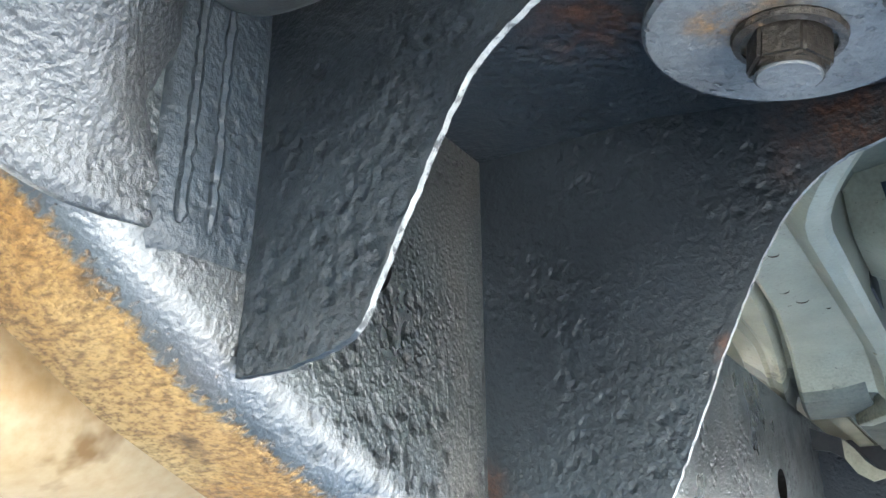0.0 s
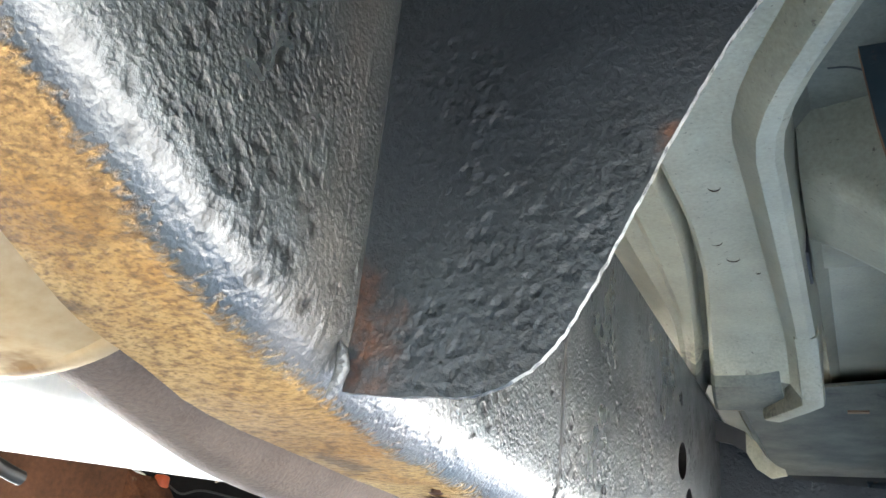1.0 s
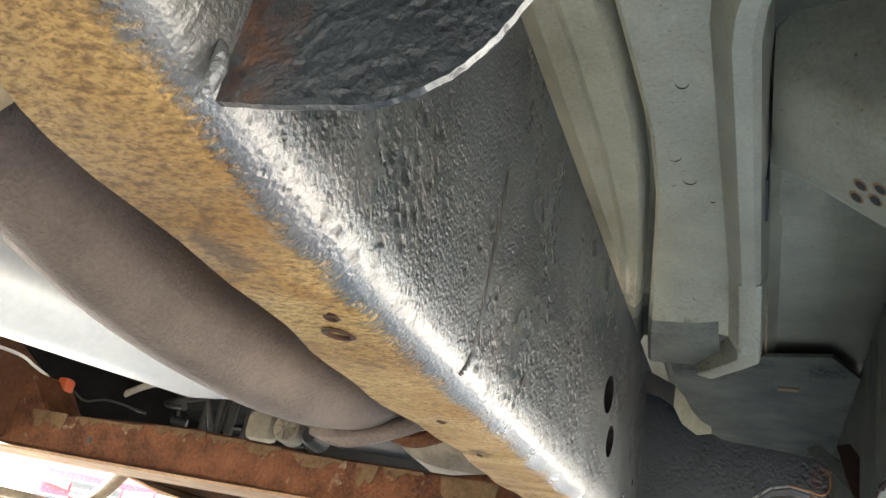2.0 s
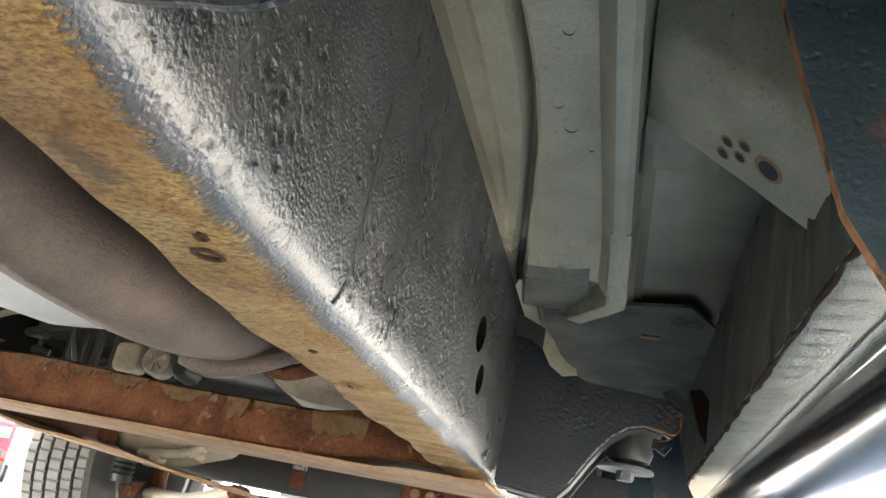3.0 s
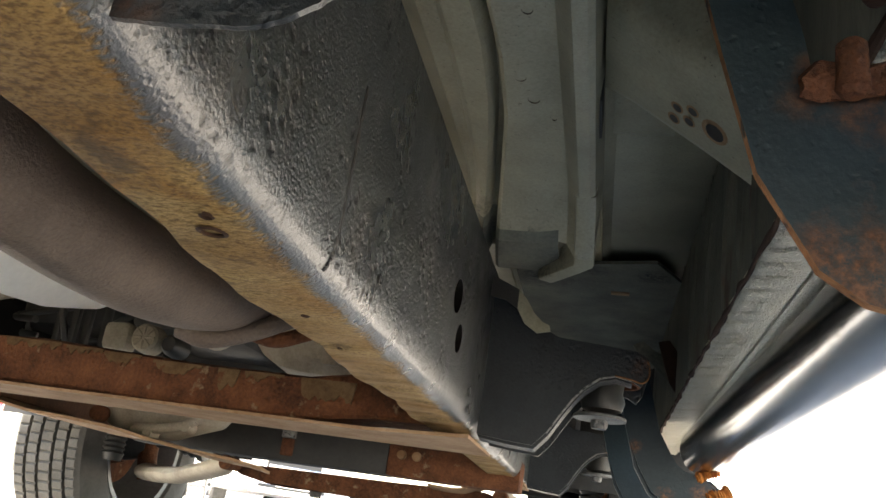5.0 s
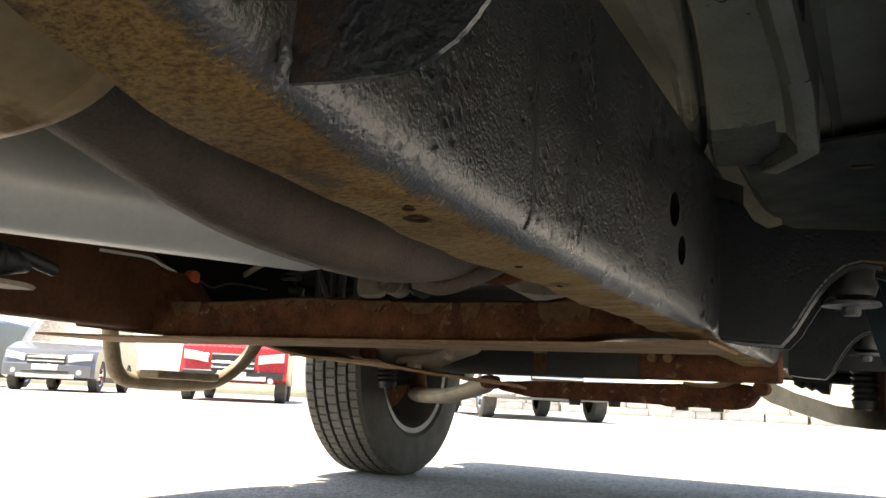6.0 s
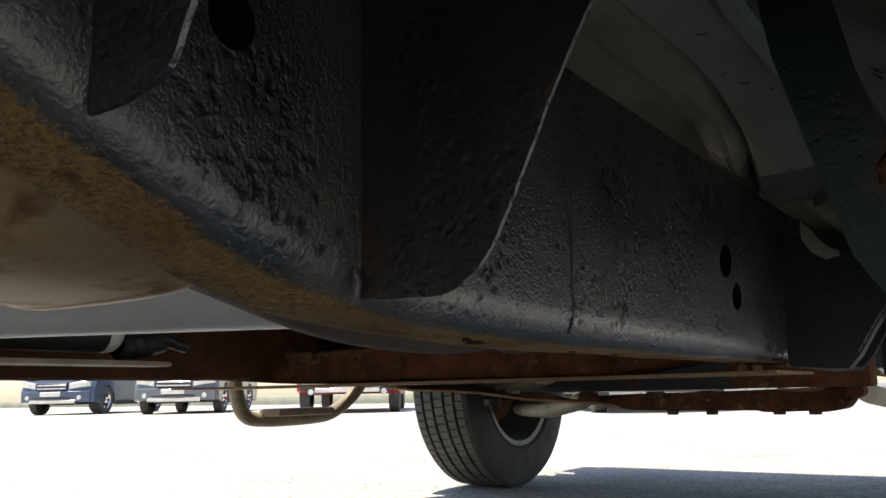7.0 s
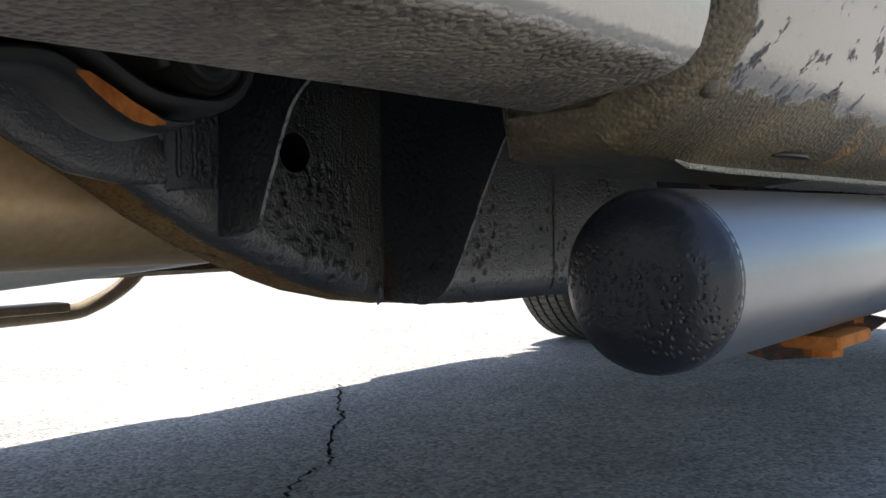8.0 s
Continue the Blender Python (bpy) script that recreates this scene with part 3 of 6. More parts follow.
def frame_rail(side):
    """A boxed rail: web with openings on the outside, rounded corners, rusty underside."""
    sx = (lambda x: x) if side > 0 else (lambda x: 2 * CX - x)
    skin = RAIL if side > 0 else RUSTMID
    rail = part("frame_rail", bmesh.new(), skin, truck, "black painted boxed frame rail with orange rusty underside" if side > 0 else "dark brown rusty far frame rail")
    bm = bmesh.new()
    ys = sorted({y for y, _ in BOTTOM} | {0.02 * i for i in range(-15, 70)})
    inner, r, tall = -0.070, 0.017, 0.030
    rings = []
    for y in ys:
        zb = rail_bottom(y)
        zt = max(0.577, zb + 0.15)
        ring = []
        wob = 0.0012 * math.sin(y * 61) + 0.0009 * math.sin(y * 143 + 1)
        for k in range(11):                     # outer lower corner, drawn out up the web
            a = math.pi / 2 * k / 10
            ring.append((sx(-r + r * math.cos(a)), y, zb + tall - tall * math.sin(a)))
        edge = inner + 0.004 * math.sin(y * 23) + 0.002 * math.sin(y * 71)
        ring.append((sx(-0.035), y, zb + wob))
        ring += [(sx(edge + 0.004), y, zb), (sx(edge), y, zb + 0.003), (sx(edge), y, zb + 0.012), (sx(inner), y, zt - r), (sx(inner + r), y, zt), (sx(-r), y, zt), (sx(-r * 0.3), y, zt - r * 0.3), (sx(-0.006), y, zt - r)]
        rings.append(ring)
    # the web itself is a plate of its own, so the ring stays open on the outside
    rows = [[bm.verts.new(p) for p in ring] for ring in rings]
    for a, b in zip(rows, rows[1:]):
        for i in range(len(a) - 1):
            bm.faces.new((a[i], a[i + 1], b[i + 1], b[i]))
    rail.data = mesh_of("frame_rail", bm, skin)
    # web with openings: strips between stations, a fan of faces round every opening
    bm = bmesh.new()

    def span(y):
        return rail_bottom(y) + tall, max(0.577, rail_bottom(y) + 0.15) - r * 0.3

    openings = [(0.397, 0.490, 0.0135, 0.0150, 0.0, 0.36, 0.43, None, None), (1.114, 0.466, 0.0220, 0.0190, 0.006, 1.08, 1.18, 0.4465, None), (1.148, 0.429, 0.0180, 0.0160, 0.005, 1.08, 1.18, None, 0.4465)]
    if side < 0:
        openings = []
    blocked = [(o[5], o[6]) for o in openings]
    stations = [y for y in ys if not any(p < y < q for p, q in blocked)]
    stations = sorted(set(stations) | {e for pq in blocked for e in pq})
    for ya, yb in zip(stations, stations[1:]):
        if any(abs(ya - p) < 1e-9 and abs(yb - q) < 1e-9 for p, q in blocked):
            continue
        za, zb = span(ya), span(yb)
        bm.faces.new([bm.verts.new((sx(0.0), y, z)) for y, z in ((ya, za[0]), (yb, zb[0]), (yb, zb[1]), (ya, za[1]))])
    for cy, cz, w, h, lean, p, q, low, high in openings:
        n = 40
        outer, rim, back = [], [], []
        for i in range(n):
            a = 2 * math.pi * (i + 0.5) / n
            dy, dz = math.cos(a), math.sin(a)
            ky = ((q if dy > 0 else p) - cy) / dy
            edge_y = cy + dy * min(ky, 9.0)
            lo = low if low else span(max(p, min(q, edge_y)))[0]
            hi = high if high else span(max(p, min(q, edge_y)))[1]
            kz = ((hi if dz > 0 else lo) - cz) / dz
            k = min(ky, kz)
            outer.append(bm.verts.new((sx(0.0), cy + dy * k, cz + dz * k)))
            rim.append(bm.verts.new((sx(0.0), cy + w * dy + lean * dz, cz + h * dz)))
            back.append(bm.verts.new((sx(-0.040), cy + w * dy + lean * dz, cz + h * dz)))
        corner = [(p, low if low else span(p)[0]), (q, low if low else span(q)[0]), (q, high if high else span(q)[1]), (p, high if high else span(p)[1])]
        for i in range(n):
            j = (i + 1) % n
            bm.faces.new((outer[i], outer[j], rim[j], rim[i]))
            # sleeve wall painted near black for the shade inside
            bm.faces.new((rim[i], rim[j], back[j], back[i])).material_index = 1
            u, v = outer[i].co, outer[j].co
            if abs(u.y - v.y) > 1e-5 and abs(u.z - v.z) > 1e-5:
                c = min(corner, key=lambda e: (e[0] - u.y) ** 2 + (e[1] - u.z) ** 2)
                bm.faces.new((outer[i], bm.verts.new((sx(0.0), c[0], c[1])), outer[j]))
    bmesh.ops.remove_doubles(bm, verts=bm.verts, dist=1e-6)
    part("web", bm, [skin, SHADEBLACK], rail)
    if side > 0:
        # near-black backs added so that the openings look unlit
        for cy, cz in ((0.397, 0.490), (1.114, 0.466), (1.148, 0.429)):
            part("hole_back", box((-0.050, cy - 0.04, cz - 0.03), (-0.0405, cy + 0.04, cz + 0.03), 0.001), SHADEBLACK, rail)
        for cy, cz, r in ((0.818, 0.392, 0.0035), (1.262, 0.392, 0.006), (1.275, 0.374, 0.006)):
            part("pock", lathe([(0.0016, r * 1.2), (0.0020, r * 0.95), (0.0006, r * 0.8), (0.0003, 0.0)], (-0.0005, cy, cz), "x", 12), DARK, rail)
    return rail


rail_r = frame_rail(1)
frame_rail(-1)


def weld_bead(name, pts, r, parent, mat=None, seed=1):
    rng = random.Random(seed)
    fine = smooth_path(pts, 10)
    return part(name, tube(fine, r, 8, True, [r * rng.uniform(0.65, 1.25) for _ in fine]), mat or RAIL, parent)


weld_bead("weld_seam", [(-0.0058, 0.7222, 0.3672), (-0.0040, 0.7222, 0.3705), (-0.0012, 0.7223, 0.381), (-0.0003, 0.7225, 0.41), (-0.0004, 0.7232, 0.45), (-0.0006, 0.7236, 0.486)], 0.0018, rail_r, DARK)
# dark strip added to give the recess beside the hanger its shade
strip = []
for z, out in ((0.456, -0.004), (0.462, 0.0002), (0.470, 0.0016), (0.50, 0.0026), (0.54, 0.0030), (0.576, 0.0030)):
    strip.append([(-0.006, 0.2905, z), (out - 0.003, 0.2905, z), (out, 0.294, z), (out + 0.0006, 0.312, z), (out, 0.3307, z), (-0.006, 0.3307, z)])
part("shade_strip", loft(strip), BRACKET, rail_r, "black rough strip added for the shaded recess beside the mount", True, 60)
for wy in (0.3005, 0.3120):
    rng = random.Random(int(wy * 1e4))
    pts = [(0.0022 + 0.0008 * (z - 0.47) / 0.1, wy + rng.uniform(-0.0005, 0.0005), z) for z in np.linspace(0.468, 0.566, 34)]
    part("weld_seam", tube(pts, 0.0022, 8, True, [0.0008] + [rng.uniform(0.0017, 0.0026) for _ in pts[1:]]), BRACKET, rail_r)
part("weld_blob", tube([(-0.004, 0.4805, 0.370), (-0.001, 0.480, 0.374), (0.001, 0.4795, 0.380), (0.0005, 0.479, 0.386), (-0.001, 0.479, 0.389)], 0.003, 12, True, [0.0010, 0.0022, 0.0026, 0.0019, 0.0007]), BLACK, rail_r)
for hx, hy, hr in ((-0.036, 0.645, 0.0055), (-0.030, 0.625, 0.0026), (-0.040, 0.80, 0.0022), (-0.045, 0.90, 0.002)):
    part("drain_hole", lathe([(-0.0022, hr * 1.5), (-0.0030, hr * 1.15), (-0.0024, hr), (0.004, hr * 0.9), (0.004, 0.0)], (hx, hy, rail_bottom(hy) + 0.0015), "z", 16), RUSTDARK, rail_r)


def plate_with_edge(name, outline, y0, y1, parent, edge_from, edge_to, mat=BRACKET, label=""):
    """A cut plate across the rail whose cut edge is bare metal between two outline points."""
    bm = bmesh.new()
    rng = random.Random(17)
    mid = [(p.x + rng.uniform(-0.0003, 0.0003), p.y + rng.uniform(-0.0003, 0.0003)) for p in smooth_path([(u, v, 0) for u, v in outline[:edge_to + 1]], 5)]
    outline = mid + outline[edge_to + 1:]
    edge_from, edge_to = edge_from * 5, edge_to * 5
    fs = add_prism(bm, outline, y0, y1, on_y)
    for i in range(len(outline)):
        if edge_from <= i < edge_to:
            fs[2 + i].material_index = 1
    return part(name, bm, [mat, EDGE], parent, label, True, 30)


def hex_bolt(parent, centre, axis_mat, r=0.0135, h=0.013):
    m = Matrix.Translation(centre) @ axis_mat
    bm = bmesh.new()
    add_prism(bm, hexagon(r), -h, 0.0, on_z)
    cap = [(r * 0.80 * math.cos(2 * math.pi * i / 20), r * 0.80 * math.sin(2 * math.pi * i / 20)) for i in range(20)]
    add_prism(bm, cap, -h - 0.0016, -h + 0.001, on_z)
    bmesh.ops.bevel(bm, geom=[e for e in bm.edges if e.calc_length() > r * 0.8], offset=0.0012, segments=2, affect="EDGES")
    bmesh.ops.transform(bm, matrix=m, verts=bm.verts)
    return bm


# cab mount between plates A and B
PLATE_A = [(-0.001, 0.428), (0.018, 0.4285), (0.031, 0.4305), (0.045, 0.4355), (0.0515, 0.447), (0.058, 0.461), (0.065, 0.474), (0.072, 0.488), (0.083, 0.507), (0.094, 0.517), (0.106, 0.5245), (0.129, 0.537), (0.165, 0.548), (0.212, 0.553), (0.212, 0.60), (-0.001, 0.60)]
PLATE_B = [(-0.001, 0.373), (0.020, 0.3715), (0.041, 0.371), (0.052, 0.3725), (0.060, 0.376), (0.069, 0.3825), (0.076, 0.391), (0.084, 0.405), (0.0915, 0.420), (0.099, 0.435), (0.106, 0.450), (0.1135, 0.464), (0.121, 0.478), (0.131, 0.4945), (0.141, 0.508), (0.151, 0.517), (0.161, 0.523), (0.172, 0.527), (0.212, 0.534), (0.212, 0.60), (-0.001, 0.60)]


def cab_mount():
    m = part("cab_mount_bracket", bmesh.new(), BRACKET, truck, "black pitted steel cab mount with bare cut edges")
    bm = bmesh.new()
    top = [(-0.004, 0.569), (0.09, 0.566), (0.15, 0.556), (0.213, 0.548), (0.213, 0.554), (0.15, 0.562), (0.09, 0.574), (-0.004, 0.590)]
    add_prism(bm, top, 0.3337, 0.4844, on_y)
    m.data = mesh_of("cab_mount_bracket", bm, BRACKET)
    plate_with_edge("rear_plate", PLATE_A, 0.3310, 0.3336, m, 3, 12)
    plate_with_edge("front_plate", PLATE_B, 0.4845, 0.4870, m, 4, 18)
    for yb, z0, z1, r in ((0.3336, 0.430, 0.570, -0.004),):
        bm = bmesh.new()
        rings = []
        for k in range(9):
            z = z0 + (z1 - z0) * k / 8
            rr = abs(r) * (0.35 if k == 0 else 1.0)
            sg = -1 if r > 0 else 1
            arc = [(rr - rr * math.cos(a), yb + sg * (rr - rr * math.sin(a)), z) for a in [math.pi / 2 * i / 6 for i in range(7)]]
            rings.append(arc + [(-0.0015, yb - sg * 0.001, z)])
        add_loft(bm, rings)
        part("bend", bm, BRACKET, m)
    tilt = Euler((0, radians(9), 0)).to_matrix().to_4x4()
    blob = tube(smooth_path([(0.196, 0.372, 0.527), (0.201, 0.390, 0.5265), (0.203, 0.410, 0.527), (0.198, 0.425, 0.528)], 4), 0.008, 12, True, [0.004, 0.007, 0.010, 0.012, 0.009, 0.011, 0.013, 0.010, 0.012, 0.009, 0.006, 0.004, 0.003])
    part("sealant_blob", blob, WASHER, m, "grey lumpy coating at the washer edge")
    w = lathe([(0.0, 0.0), (0.0, 0.042), (-0.0015, 0.0445), (-0.0045, 0.0445), (-0.006, 0.043), (-0.006, 0.0)], (0, 0, 0), "z", 48)
    bmesh.ops.transform(w, matrix=Matrix.Translation((0.162, 0.396, 0.5345)) @ tilt, verts=w.verts)
    part("washer", w, WASHER, m, "large grey washer with rusty centre")
    part("bolt_head", hex_bolt(m, (0.162, 0.396, 0.5285), tilt, 0.0132, 0.013), BOLT, m, "weathered hexagon bolt head")
    face = lathe([(-0.0004, 0.0), (-0.0004, 0.0095), (0.0006, 0.0102), (0.002, 0.0102)], (0, 0, 0), "z", 28)
    bmesh.ops.transform(face, matrix=Matrix.Translation((0.162, 0.396, 0.5285)) @ tilt @ Matrix.Translation((0, 0, -0.0149)), verts=face.verts)
    part("bolt_face", face, WASHER, m, "grey bolt face")
    ring = lathe([(0.0, 0.0165), (-0.0015, 0.0175), (-0.0035, 0.017), (-0.004, 0.0145)], (0, 0, 0), "z", 32)
    bmesh.ops.transform(ring, matrix=Matrix.Translation((0.162, 0.396, 0.529)) @ tilt, verts=ring.verts)
    part("bolt_collar", ring, BOLT, m)
    return m


cab_mount()

# front cab mount
PLATE_C = [(-0.001, 0.358), (0.035, 0.354), (0.070, 0.352), (0.086, 0.370), (0.104, 0.400), (0.116, 0.418), (0.128, 0.432), (0.146, 0.446), (0.165, 0.451), (0.185, 0.447), (0.198, 0.440), (0.206, 0.452), (0.206, 0.472), (0.190, 0.480), (0.143, 0.484), (0.092, 0.488), (0.066, 0.500), (0.050, 0.524), (0.035, 0.542), (0.010, 0.550), (-0.001, 0.553)]


def front_cab_mount(y0=1.372, dz=0.0, name_label="black steel front cab mount with bare lower edge"):
    m = part("cab_mount_bracket", bmesh.new(), BRACKET, truck, name_label)
    bm = bmesh.new()
    add_prism(bm, [(x, z + dz) for x, z in PLATE_C], y0, y0 + 0.006, on_y)
    m.data = mesh_of("cab_mount_bracket", bm, BRACKET)
    bm = bmesh.new()
    add_prism(bm, [(x, z + dz) for x, z in PLATE_C], y0 + 0.135, y0 + 0.141, on_y)
    part("front_plate", bm, BRACKET, m)
    low = PLATE_C[:10]
    bm = bmesh.new()
    rings = [[(x, y0 + 0.002, z + dz), (x, y0 - 0.0008, z + dz - 0.0002), (x + 0.0012, y0 - 0.0008, z + dz - 0.0018), (x + 0.0012, y0 + 0.002, z + dz - 0.0018)] for x, z in low[3:]]
    add_loft(bm, rings)
    part("bare_edge", bm, EDGE, m)
    curl = smooth_path([(0.165, y0 - 0.0005, 0.4505 + dz), (0.185, y0 - 0.001, 0.4475 + dz), (0.199, y0 - 0.001, 0.4445 + dz), (0.2065, y0 - 0.001, 0.4520 + dz), (0.2070, y0 - 0.001, 0.466 + dz), (0.204, y0, 0.473 + dz)], 5)
    part("curled_edge", tube(curl, 0.0011, 8), RUSTEDGE, m, "thin rusty curled edge")
    bm = bmesh.new()
    rings = [[(x, y0 + 0.004, z + dz), (x, y0 + 0.026, z + dz - 0.002), (x + 0.002, y0 + 0.026, z + dz - 0.006), (x + 0.002, y0 + 0.004, z + dz - 0.004)] for x, z in low]
    add_loft(bm, rings)
    part("lower_lip", bm, BRACKET, m)
    bm = bmesh.new()
    up = PLATE_C[11:]
    rings = [[(x, y0, z + dz), (x, y0 + 0.14, z + dz), (x - 0.001, y0 + 0.14, z + dz + 0.005), (x - 0.001, y0, z + dz + 0.005)] for x, z in up]
    add_loft(bm, rings)
    part("top_plate", bm, BRACKET, m)
    part("cup", lathe([(0.034, 0.0), (0.034, 0.030), (0.0, 0.032), (0.0, 0.028), (0.028, 0.026), (0.028, 0.0)], (0.168, y0 + 0.066, 0.450 + dz), "z", 32), RUST, m, "rusty round mount cup")
    part("washer", lathe([(0.0, 0.0), (0.0, 0.033), (-0.002, 0.035), (-0.0055, 0.035), (-0.006, 0.0)], (0.150, y0 + 0.066, 0.408 + dz), "z", 32), WASHER, m, "grey dipped washer")
    part("bushing", lathe([(0.0, 0.012), (0.006, 0.026), (0.018, 0.030), (0.030, 0.026), (0.045, 0.028)], (0.152, y0 + 0.066, 0.409 + dz), "z", 28), BUSHING, m)
    part("bolt_head", hex_bolt(m, (0.150, y0 + 0.066, 0.402 + dz), Matrix.Identity(4), 0.012, 0.010), WASHER, m)
    return m


front_cab_mount()
front_cab_mount(2.235, -0.006)


# spring hanger and spring eye behind the cab mount
def spring_hanger():
    h = part("spring_hanger", bmesh.new(), BLACK, truck, "black cast leaf spring hanger welded to the rail")
    bm = bmesh.new()
    rings = []
    for y, out, up in ((0.292, -0.004, 0.535), (0.288, 0.003, 0.536), (0.282, 0.010, 0.537), (0.275, 0.019, 0.538), (0.267, 0.029, 0.538), (0.258, 0.038, 0.540), (0.246, 0.046, 0.545), (0.228, 0.052, 0.552), (0.20, 0.054, 0.562), (0.16, 0.052, 0.58), (0.10, 0.046, 0.61), (0.02, 0.030, 0.65), (-0.05, 0.0, 0.67)):
        zb = float(np.interp(y, (-0.05, 0.10, 0.16, 0.19, 0.207, 0.226, 0.263, 0.292), (0.60, 0.55, 0.516, 0.492, 0.479, 0.470, 0.463, 0.464)))
        ring = [(-0.004, y, zb)]
        for k in range(15):
            t = k / 14
            u = min(1.0, t * 1.35)
            ring.append((out * (u * u * (3 - 2 * u)) + 0.001 * math.sin(31 * t + 90 * y), y + 0.004 * math.sin(9 * t), zb + (up - zb) * t))
        ring.append((-0.004, y, up))
        rings.append(ring)
    add_loft(bm, rings)
    h.data = mesh_of("spring_hanger", bm, BLACK, True, 100)
    cy, cz = 0.257, 0.5255
    # main leaf: straight part, then rolled round the eye
    line = [(-0.40, 0.512), (-0.10, 0.517), (0.05, 0.520), (0.13, 0.5225), (0.168, 0.526), (0.184, 0.524), (0.198, 0.517), (0.212, 0.508), (0.226, 0.5015), (0.238, 0.4995)]
    way = [Vector((p[0], p[1], 0)) for p in smooth_path([(a, b, 0) for a, b in line], 5)]
    for k in range(1, 19):
        a = -math.pi / 2 - 0.35 + k * 0.30
        way.append(Vector((cy + 0.0265 * math.cos(a), cz + 0.0265 * math.sin(a), 0)))
    bm = bmesh.new()
    rings = []
    for i, p in enumerate(way):
        d = (way[min(i + 1, len(way) - 1)] - way[max(i - 1, 0)]).normalized()
        n = Vector((-d.y, d.x, 0)) * 0.005
        a, b = p - n, p + n
        ring = []
        for q in range(16):
            w = 2 * math.pi * (q + 0.5) / 16
            side = math.copysign(abs(math.cos(w)) ** 0.35, math.cos(w))
            ring.append((0.0845 + 0.0295 * side, p.x + n.x * math.copysign(abs(math.sin(w)) ** 0.7, math.sin(w)), p.y + n.y * math.copysign(abs(math.sin(w)) ** 0.7, math.sin(w))))
        rings.append(ring)
    add_loft(bm, rings)
    leaf = part("main_leaf", bm, BUSHING, h, "dark main leaf rolled into an eye")
    part("bushing", lathe([(0.002, 0.0), (0.004, 0.013), (0.002, 0.0145), (0.003, 0.0175), (-0.001, 0.0185), (0.0005, 0.0205), (-0.004, 0.0215), (-0.055, 0.0215)], (0.114, cy, cz), "x", 40), BUSHING, leaf, "dark rubber bushing")
    bm = bmesh.new()
    add_prism(bm, hexagon(0.0105, 0.2), 0.114, 0.1275, lambda u, v, d: (d, cy + u, cz + v))
    bmesh.ops.bevel(bm, geom=list(bm.edges), offset=0.001, segments=1, affect="EDGES")
    part("nut", bm, BUSHING, leaf)
    part("bolt_end", lathe([(0.030, 0.0), (0.030, 0.006), (0.028, 0.007), (0.0, 0.007)], (0.114, cy, cz), "x", 20), BUSHING, leaf)
    bm = bmesh.new()
    rings = []
    low = smooth_path([(-0.40, 0.5005, 0), (-0.10, 0.5055, 0), (0.05, 0.5085, 0), (0.13, 0.511, 0), (0.166, 0.5145, 0), (0.180, 0.512, 0), (0.190, 0.506, 0), (0.203, 0.4965, 0), (0.217, 0.4895, 0), (0.232, 0.4870, 0), (0.247, 0.4885, 0)], 5)
    for i, p in enumerate(low):
        th = 0.0055 if i < len(low) - 6 else 0.0055 * (len(low) - i) / 7
        ring = []
        for q in range(16):
            w = 2 * math.pi * (q + 0.5) / 16
            ring.append((0.0845 + 0.0295 * math.copysign(abs(math.cos(w)) ** 0.35, math.cos(w)), p.x, p.y + th * math.copysign(abs(math.sin(w)) ** 0.7, math.sin(w))))
        rings.append(ring)
    add_loft(bm, rings)
    second = part("second_leaf", bm, BUSHING, h, "dark second leaf with an orange rust patch")
    bm = bmesh.new()
    rings = []
    for y, z, hh in ((0.185, 0.5085, 0.0006), (0.191, 0.5055, 0.0035), (0.202, 0.498, 0.0050), (0.213, 0.4915, 0.0048), (0.222, 0.4885, 0.0035), (0.230, 0.487, 0.0006)):
        rings.append([(0.1138, y, z - hh), (0.1146, y, z - hh), (0.1146, y, z + hh), (0.1138, y, z + hh)])
    add_loft(bm, rings)
    part("rust_patch", bm, RUSTBRIGHT, second, "bright orange rust patch")


spring_hanger()


# ---- exhaust and driveline ----
def exhaust():
    e = part("muffler", bmesh.new(), MUFFLER, truck, "brownish aluminised muffler with a rolled end seam")
    cx, cz, rx, rz = -0.330, 0.487, 0.172, 0.0855

    def ring(y, s):
        out = []
        for k in range(72):                     # flattened oval
            c, w = math.cos(2 * math.pi * k / 72), math.sin(2 * math.pi * k / 72)
            out.append((cx + rx * s * math.copysign(abs(c) ** 0.571, c), y, cz + rz * s * math.copysign(abs(w) ** 0.571, w)))
        return out

    e.data = mesh_of("muffler", loft([ring(-0.35, 0.6), ring(-0.33, 0.97), ring(-0.31, 1.0), ring(0.544, 1.0), ring(0.5455, 1.012), ring(0.547, 1.022), ring(0.552, 1.028), ring(0.556, 1.022), ring(0.5575, 1.0), ring(0.556, 0.96), ring(0.55, 0.92), ring(0.55, 0.3)]), MUFFLER)
    way = smooth_path([(-0.235, 0.53, 0.457), (-0.235, 0.60, 0.440), (-0.232, 0.72, 0.413), (-0.228, 0.84, 0.405), (-0.222, 0.93, 0.408), (-0.212, 1.02, 0.424), (-0.19, 1.12, 0.465), (-0.17, 1.22, 0.51)], 8)
    part("pipe", tube(way, 0.039, 28), PIPE, e, "brown scaly exhaust pipe")
    return e


exhaust()


